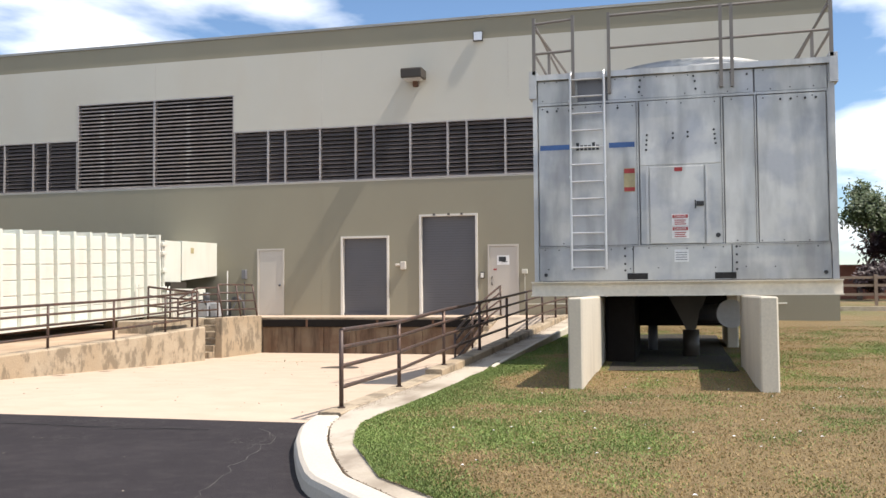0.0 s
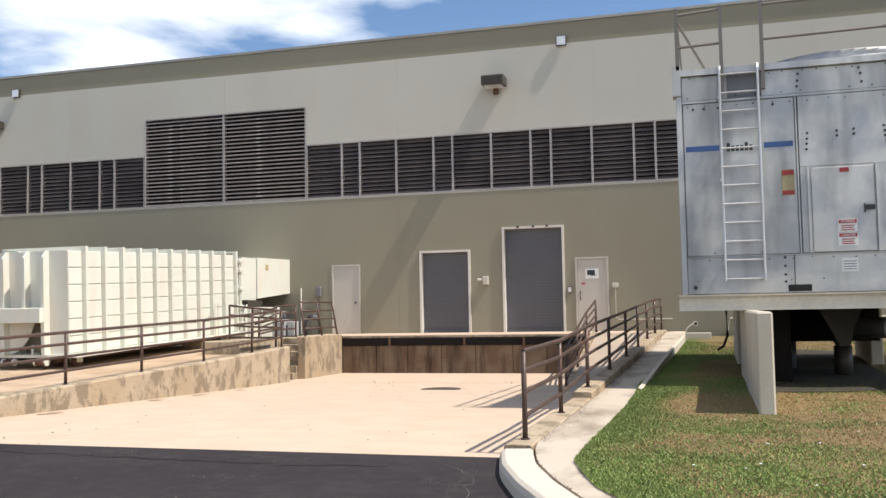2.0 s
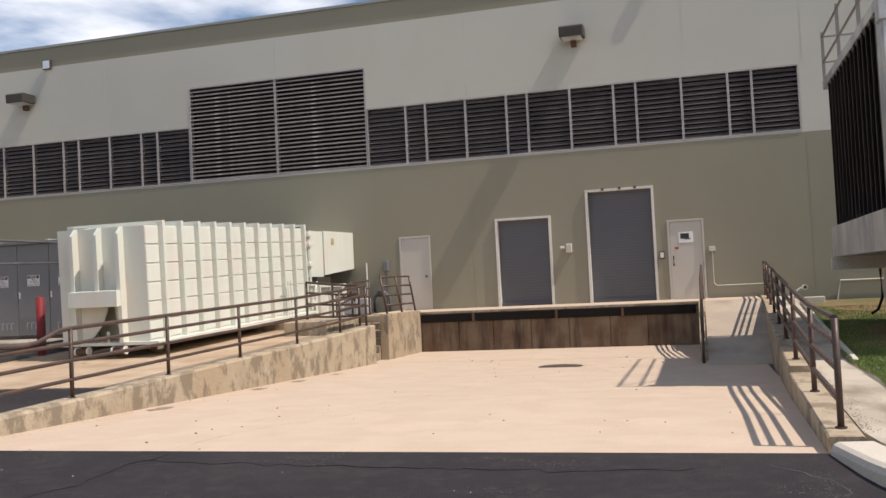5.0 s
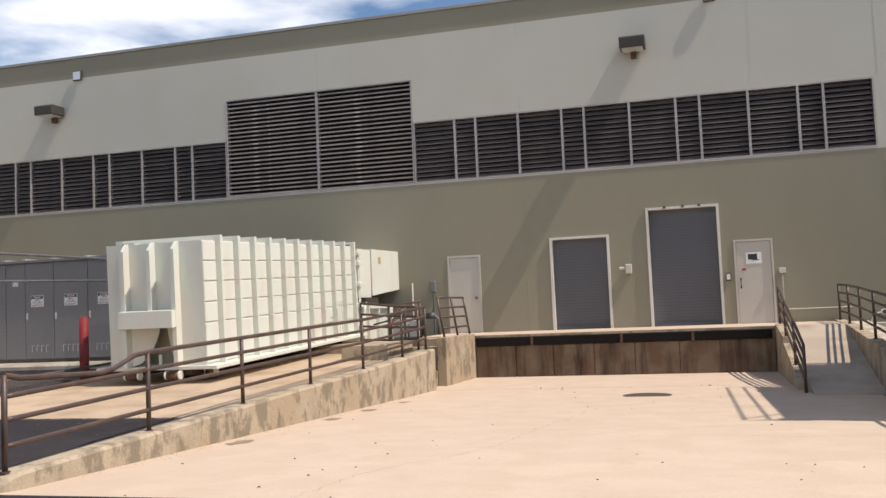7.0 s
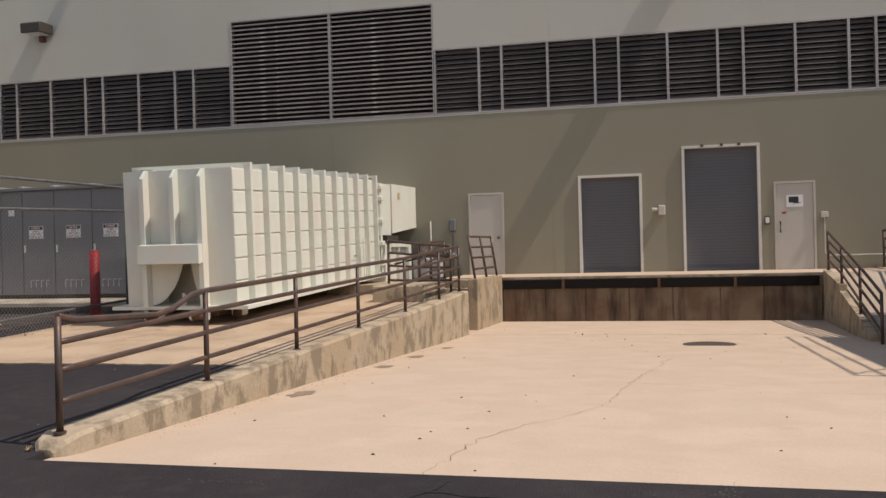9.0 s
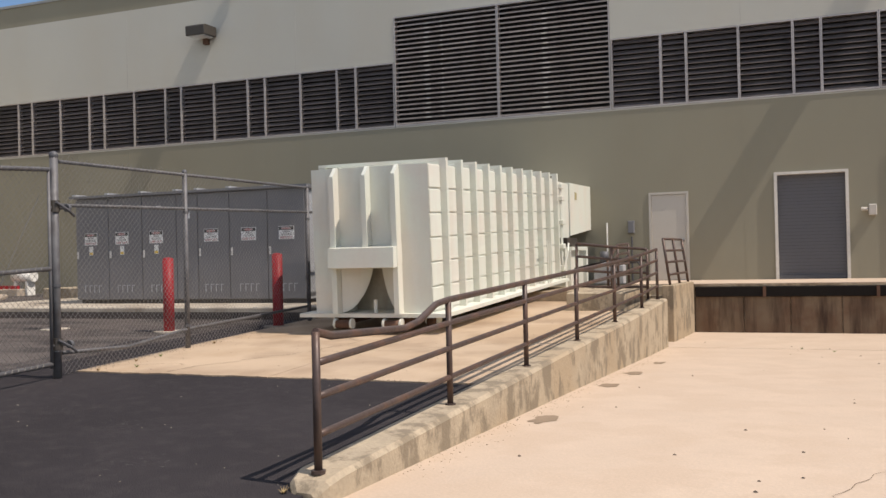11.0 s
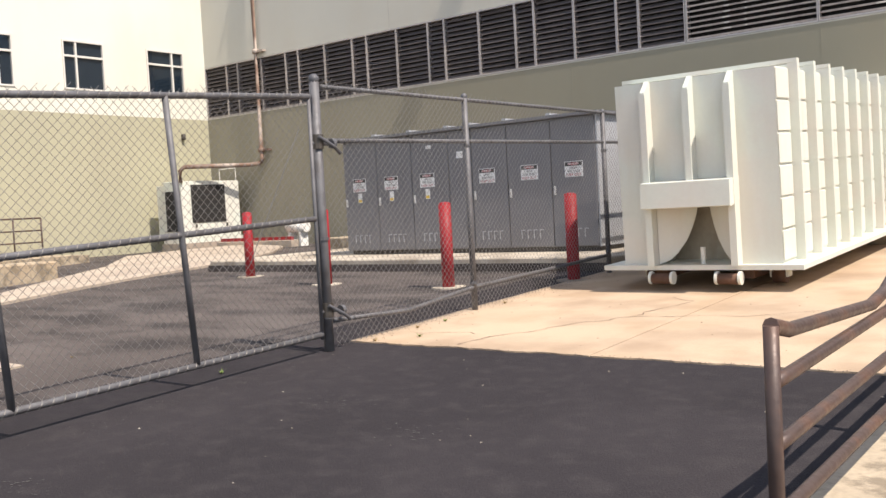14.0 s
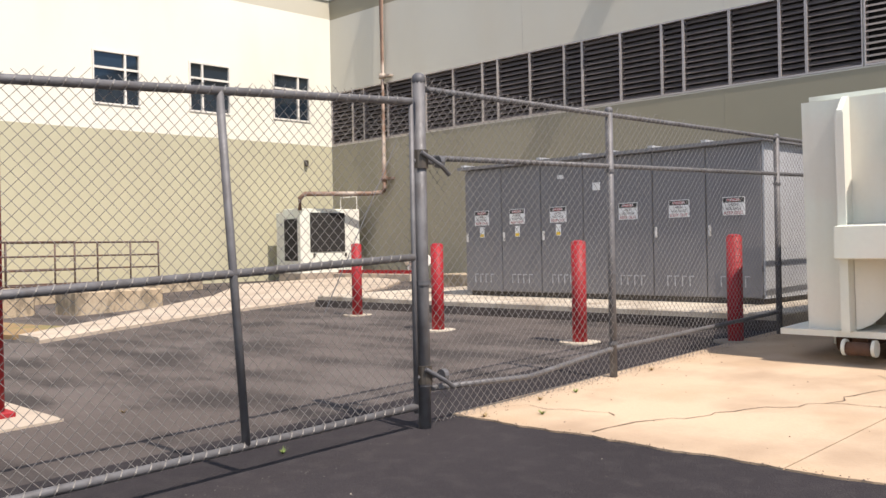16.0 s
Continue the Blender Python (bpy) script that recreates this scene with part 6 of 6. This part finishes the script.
def scatter(name, mat, n, spot, rmin, rmax, label):
    vs, fs = [], []
    for _ in range(n):
        x, y, z = spot()
        r = rnd.uniform(rmin, rmax)
        a = rnd.uniform(0, 6.28)
        e = rnd.uniform(0.4, 1.0)
        k = len(vs)
        for j in range(5):
            t2 = a + j * 1.2566
            vs.append((x + r * math.cos(t2), y + e * r * math.sin(t2), z))
        vs.append((x, y, z + r * 0.6))
        fs += [(k + j, k + (j + 1) % 5, k + 5) for j in range(5)]
    me = bpy.data.meshes.new(name)
    me.from_pydata(vs, [], fs)
    me.materials.append(mat)
    tagged(new(name, me), label, name, kind="stuff")


def apron_spot():
    y = rnd.uniform(9.0, 23.8)
    return rnd.uniform(-11.7, -4.2), y, apron_z(y) + 0.002


def asphalt_spot():
    y = rnd.uniform(5.0, 12.7)
    x = rnd.uniform(-16.9, -12.3) if y > 9.0 else rnd.uniform(-17.0, -3.8)
    return x, y, yard_z(y) + 0.001


def slab_spot():
    y = rnd.uniform(12.9, 18)
    return rnd.uniform(-16.9, -12.4), y, slab_z(y)


def foot_spot():
    y = rnd.uniform(10, 21)
    return wall_x(y) + abs(rnd.gauss(0, 0.12)) + 0.01, y, apron_z(y) + 0.001


def scuff(x, y, rx, ry, n, turn, label):
    """A scuffed spot: many short pale scratches lying on the asphalt."""
    vs, fs = [], []
    for _ in range(n):
        px, py = x + rnd.gauss(0, rx), y + rnd.gauss(0, ry)
        a, l, w = turn + rnd.gauss(0, 0.5), rnd.uniform(0.005, 0.028), rnd.uniform(0.002, 0.005)
        z, k = ground_z(px, py) + 0.004, len(vs)
        ca, sa = math.cos(a), math.sin(a)
        vs += [(px - l * ca, py - l * sa, z), (px + w * sa, py - w * ca, z), (px + l * ca, py + l * sa, z), (px - w * sa, py + w * ca, z)]
        fs.append((k, k + 1, k + 2, k + 3))
    me = bpy.data.meshes.new("scuff")
    me.from_pydata(vs, [], fs)
    me.materials.append(M_SCUFF)
    tagged(new("scuff", me), label, "scuff", "asphalt scuffs", "stuff")


for x, y, rx, ry, n, turn in ((-5.85, 7.94, 0.12, 0.07, 60, 0.3), (-6.07, 8.8, 0.2, 0.04, 50, 0.1), (-5.66, 8.6, 0.16, 0.05, 50, 0.1), (-4.02, 8.03, 0.06, 0.07, 40, 1.2), (-3.8, 8.1, 0.05, 0.25, 90, 1.3),
                              (-15.31, 8.75, 0.3, 0.12, 150, 0.5), (-16.03, 8.96, 0.08, 0.05, 25, 0.4), (-7.45, 8.85, 0.05, 0.12, 70, 1.4), (-10.43, 8.74, 0.2, 0.015, 25, 0.0), (-5.56, 8.7, 0.12, 0.05, 40, 0.1),
                              (-7.72, 8.7, 0.3, 0.06, 60, 0.1), (-13.6, 9.6, 0.15, 0.1, 30, 0.7), (-15.6, 11.0, 0.2, 0.12, 40, 0.6), (-12.9, 7.6, 0.2, 0.1, 40, 0.4), (-14.6, 10.6, 0.1, 0.1, 25, 0.2)):
    scuff(x, y, rx, ry, n, turn, "pale scuffed scratches on the dark asphalt")
M_TAR = material("black_crack_filler", (0.009, 0.008, 0.0085), 0.8, bump=0.2)
crack([(-9.05, 8.95), (-9.2, 8.5), (-9.2, 7.9), (-9.5, 7.0)], asph_z, 0.05, "black filled crack in the asphalt", M_TAR)
crack([(-9.15, 8.7), (-8.2, 8.62), (-7.15, 8.55), (-5.6, 8.5), (-4.4, 8.55)], asph_z, 0.03, "black filled crack in the asphalt", M_TAR)
crack([(-5.9, 17.0), (-6.6, 19.0), (-7.2, 20.6), (-8.1, 21.2)], apron_z, 0.006, "thin wandering crack in the apron")
crack([(-8.2, 14.0), (-6.9, 13.4), (-5.2, 13.1), (-4.0, 13.3)], apron_z, 0.004, "hairline crack across the apron")


def fence_spot():
    y = rnd.uniform(12.6, 18)
    return FX + 0.02 + rnd.gauss(0, 0.09), y, yard_z(y) + 0.013


def edge_spot():
    return rnd.uniform(-16.9, -12.4), 12.86 + rnd.gauss(0, 0.03), yard_z(12.86) + 0.012


def gate_spot():
    y = rnd.uniform(8.0, 12.4)
    return FX + 0.25 + rnd.gauss(0, 0.12), y, yard_z(y) + 0.001


scatter("debris", M_CRACK, 420, fence_spot, 0.002, 0.008, "dirt and leaf litter along the fence foot")
scatter("debris", M_SOOT, 180, edge_spot, 0.003, 0.010, "broken crumbs along the slab edge")
scatter("debris", M_DUST, 110, gate_spot, 0.002, 0.007, "pale crumbs under the gate")


def walk_spot():
    y = 9.3 + 15 * rnd.random()
    return ramp(y, RAILX) + 0.14 + abs(rnd.gauss(0, 0.07)), y, ramp(y, WALKZ) + 0.002


def joint_spot():
    y = rnd.uniform(5.5, 9.0)
    return ramp(y, CURB) + 0.335 + rnd.gauss(0, 0.012), y, 0.338


scatter("debris", M_CRACK, 2200, walk_spot, 0.002, 0.007, "brown leaf litter along the rail footing")
scatter("debris", M_CRACK, 120, joint_spot, 0.004, 0.012, "dirt in the joint behind the curb")
scatter("pebbles", M_SOOT, 60, apron_spot, 0.006, 0.02, "dark pebbles and dry leaves on the apron")
scatter("grit", M_PAVE, 80, asphalt_spot, 0.003, 0.01, "pale grit on the dark asphalt")
scatter("debris", M_CRACK, 60, slab_spot, 0.004, 0.011, "dry leaf debris on the slab")
scatter("debris", M_CRACK, 500, foot_spot, 0.002, 0.007, "dirt and leaf debris along the wall foot")


def stain_patch(x, y, zf, rx, ry, mat, label):
    bm = bmesh.new()
    ring = []
    for k in range(22):
        a = 2 * math.pi * k / 22
        q = 0.7 + 0.45 * noise.noise(Vector((math.cos(a) * 1.7 + x, math.sin(a) * 1.7 + y, 1.0)))
        ring.append(bm.verts.new((x + rx * q * math.cos(a), y + ry * q * math.sin(a), zf(y + ry * q * math.sin(a)) + 0.004)))
    bm.faces.new(ring)
    solid("dirt_patch", bm, mat, label, "dirt", "dirt patches", "stuff")


for x, y, rx, ry in ((-11.55, 12.7, 0.22, 0.5), (-11.5, 15.4, 0.2, 0.35), (-11.45, 16.8, 0.2, 0.4), (-11.35, 18.3, 0.16, 0.3)):
    stain_patch(x, y, apron_z, rx * 0.8, ry * 0.7, M_PATCH, "washed-out dirt patch at the wall foot")


def weed(x, y, z, n, h):
    vs, fs = [], []
    for _ in range(n):
        a, l = rnd.uniform(0, 6.28), rnd.uniform(0.5, 1.0) * h
        w = 0.006
        dx, dy = math.cos(a) * l * 0.9, math.sin(a) * l * 0.9
        k = len(vs)
        vs += [(x - w * math.sin(a), y + w * math.cos(a), z), (x + w * math.sin(a), y - w * math.cos(a), z), (x + dx, y + dy, z + l * rnd.uniform(0.4, 1.0))]
        fs.append((k, k + 1, k + 2))
    me = bpy.data.meshes.new("weed")
    me.from_pydata(vs, [], fs)
    me.materials.append(M_GRASSD if rnd.random() < 0.6 else M_GRASSG)
    tagged(new("weed", me), "dry weed tuft in a paving joint", "weed", "weeds", "stuff")


for x, y, z in ((-8.9, 20.8, apron_z(21)), (-6.1, 21.2, apron_z(21)), (-9.4, 21.2, apron_z(21)), (-5.3, 19.5, apron_z(19.5)), (-12.2, 9.25, 0.26), 
                (-16.6, 13.2, slab_z(13.2)), (-16.9, 14.0, slab_z(14.0)), (-16.95, 15.2, slab_z(15.2)), (-16.95, 13.6, slab_z(13.6)), (-17.3, 11.4, yard_z(11.4)), (-19.6, 11.4, yard_z(11.4)), (-16.9, 12.9, slab_z(12.9))):
    weed(x, y, z, 22, 0.05)


# ---- far things beyond the lawn ----
def tree(x, y, z, height, crown, leaf_mat, n_leaves, seed, label, leaf=0.16):
    rr = random.Random(seed)
    t = thing("tree", (x, y, z), label, "tree")
    bm = bmesh.new()
    tips = []

    def limb(p, d, length, r, depth):
        pts, q, dd = [p], p, d
        for _ in range(4):
            dd = (dd + Vector((rr.gauss(0, 0.16), rr.gauss(0, 0.16), rr.gauss(0.03, 0.08)))).normalized()
            q = q + dd * length / 4
            pts.append(q)
        rings = []
        for i, c in enumerate(pts):
            ra = r * (1 - 0.6 * i / 4)
            rings.append([bm.verts.new(c + Vector((ra * math.cos(k * 1.0472), ra * math.sin(k * 1.0472), 0))) for k in range(6)])
        for a, b in zip(rings, rings[1:]):
            for k in range(6):
                bm.faces.new((a[k], a[(k + 1) % 6], b[(k + 1) % 6], b[k]))
        if depth == 0:
            tips.append(q)
            tips.append(pts[3])
            return
        for _ in range(4 if depth > 1 else 3):
            a = rr.uniform(0, 6.28)
            limb(pts[rr.choice((2, 3, 4))], (dd * 0.6 + Vector((math.cos(a), math.sin(a), rr.uniform(0.1, 0.7)))).normalized(), length * 0.62, r * 0.5, depth - 1)

    limb(Vector((x, y, z - 0.2)), Vector((0.05, 0, 1)), height * 0.45, height * 0.022, 3)
    part("trunk", bm, M_BARK, t)
    vs, fs = [], []
    for _ in range(n_leaves):
        c = rr.choice(tips)
        p = Vector((rr.gauss(c.x, crown), rr.gauss(c.y, crown), rr.gauss(c.z, crown * 0.7)))
        u = Vector((rr.gauss(0, 1), rr.gauss(0, 1), rr.gauss(0, 1))).normalized()
        v = u.orthogonal().normalized()
        s = leaf * rr.uniform(0.6, 1.3)
        k = len(vs)
        o = p - Vector((x, y, z))
        vs += [o - u * s, o + v * s * 0.5, o + u * s, o - v * s * 0.5]
        fs.append((k, k + 1, k + 2, k + 3))
    me = bpy.data.meshes.new("crown")
    me.from_pydata(vs, [], fs)
    me.materials.append(leaf_mat)
    ob = new("crown", me)
    ob.parent = t
    return t


M_PLUM = material("dark_plum_leaves", (0.03, 0.014, 0.016), 0.6, dark=0.6, light=1.5, big=0.8, fine=5, bump=0)
tree(10.9, 60, 1.0, 8.2, 0.42, M_LEAF, 9000, 3, "open-crowned grey-green tree beyond the lawn")
tree(13.6, 58, 1.0, 5.4, 0.5, M_PLUM, 9000, 8, "dense dark plum-leaved tree beyond the lawn")
tree(11.2, 56, 1.0, 2.3, 0.35, M_PLUM, 4000, 12, "low dark red-leaved shrub beyond the lawn")
bm = bx(6.5, 40, 64, 65, 0.5, 3.1)
box(bm, 6.3, 40.2, 63.9, 65.1, 3.1, 3.25)
solid("garden_wall", bm, M_BRICK, "far dark red brick garden wall", "wall")
t = thing("rail_fence", (9.5, 44, 1.0), "weathered wooden rail fence across the lawn", "fence")
M_WOODF = material("weathered_fence_wood", (0.26, 0.2, 0.16), 0.85)
for z in (1.35, 1.75, 2.1):
    part("rail", bx(6.2, 24, 44, 44.05, z, z + 0.12), M_WOODF, t)
for k in range(8):
    part("post", bx(6.2 + 2.4 * k, 6.34 + 2.4 * k, 43.93, 43.998, 0.7, 2.3), M_WOODF, t)
bm = bx(4.36, 40, 36, 36.4, 0.3, 1.0)
solid("curb", bm, M_PAVE, "low pale concrete edging across the far lawn", "curb", kind="structure")
bm = bx(4.4, 40, 36.41, 42, 0.3, 0.75)
solid("road", bm, M_YARD, "narrow far drive behind the lawn", "road", kind="structure")

# dark ground sheet, the shade under the tower put into its colour
M_UNDERSHADE = material("tower_shade_soil", (0.032, 0.026, 0.019), 0.9, dark=0.7, light=1.3, big=1.5, fine=25, bump=0.6)
sheet("damp_soil", np.linspace(-0.98, 0.9, 14), np.linspace(13.9, 21.5, 40), lambda x, y: lawn_z(y) + 0.03 * noise.noise(Vector((x, y, 0.3))) + 0.012, 0.06, M_UNDERSHADE, "dark sheet between the concrete piers, the tower's shade in its colour", "soil", kind="stuff", wobble=0.25)
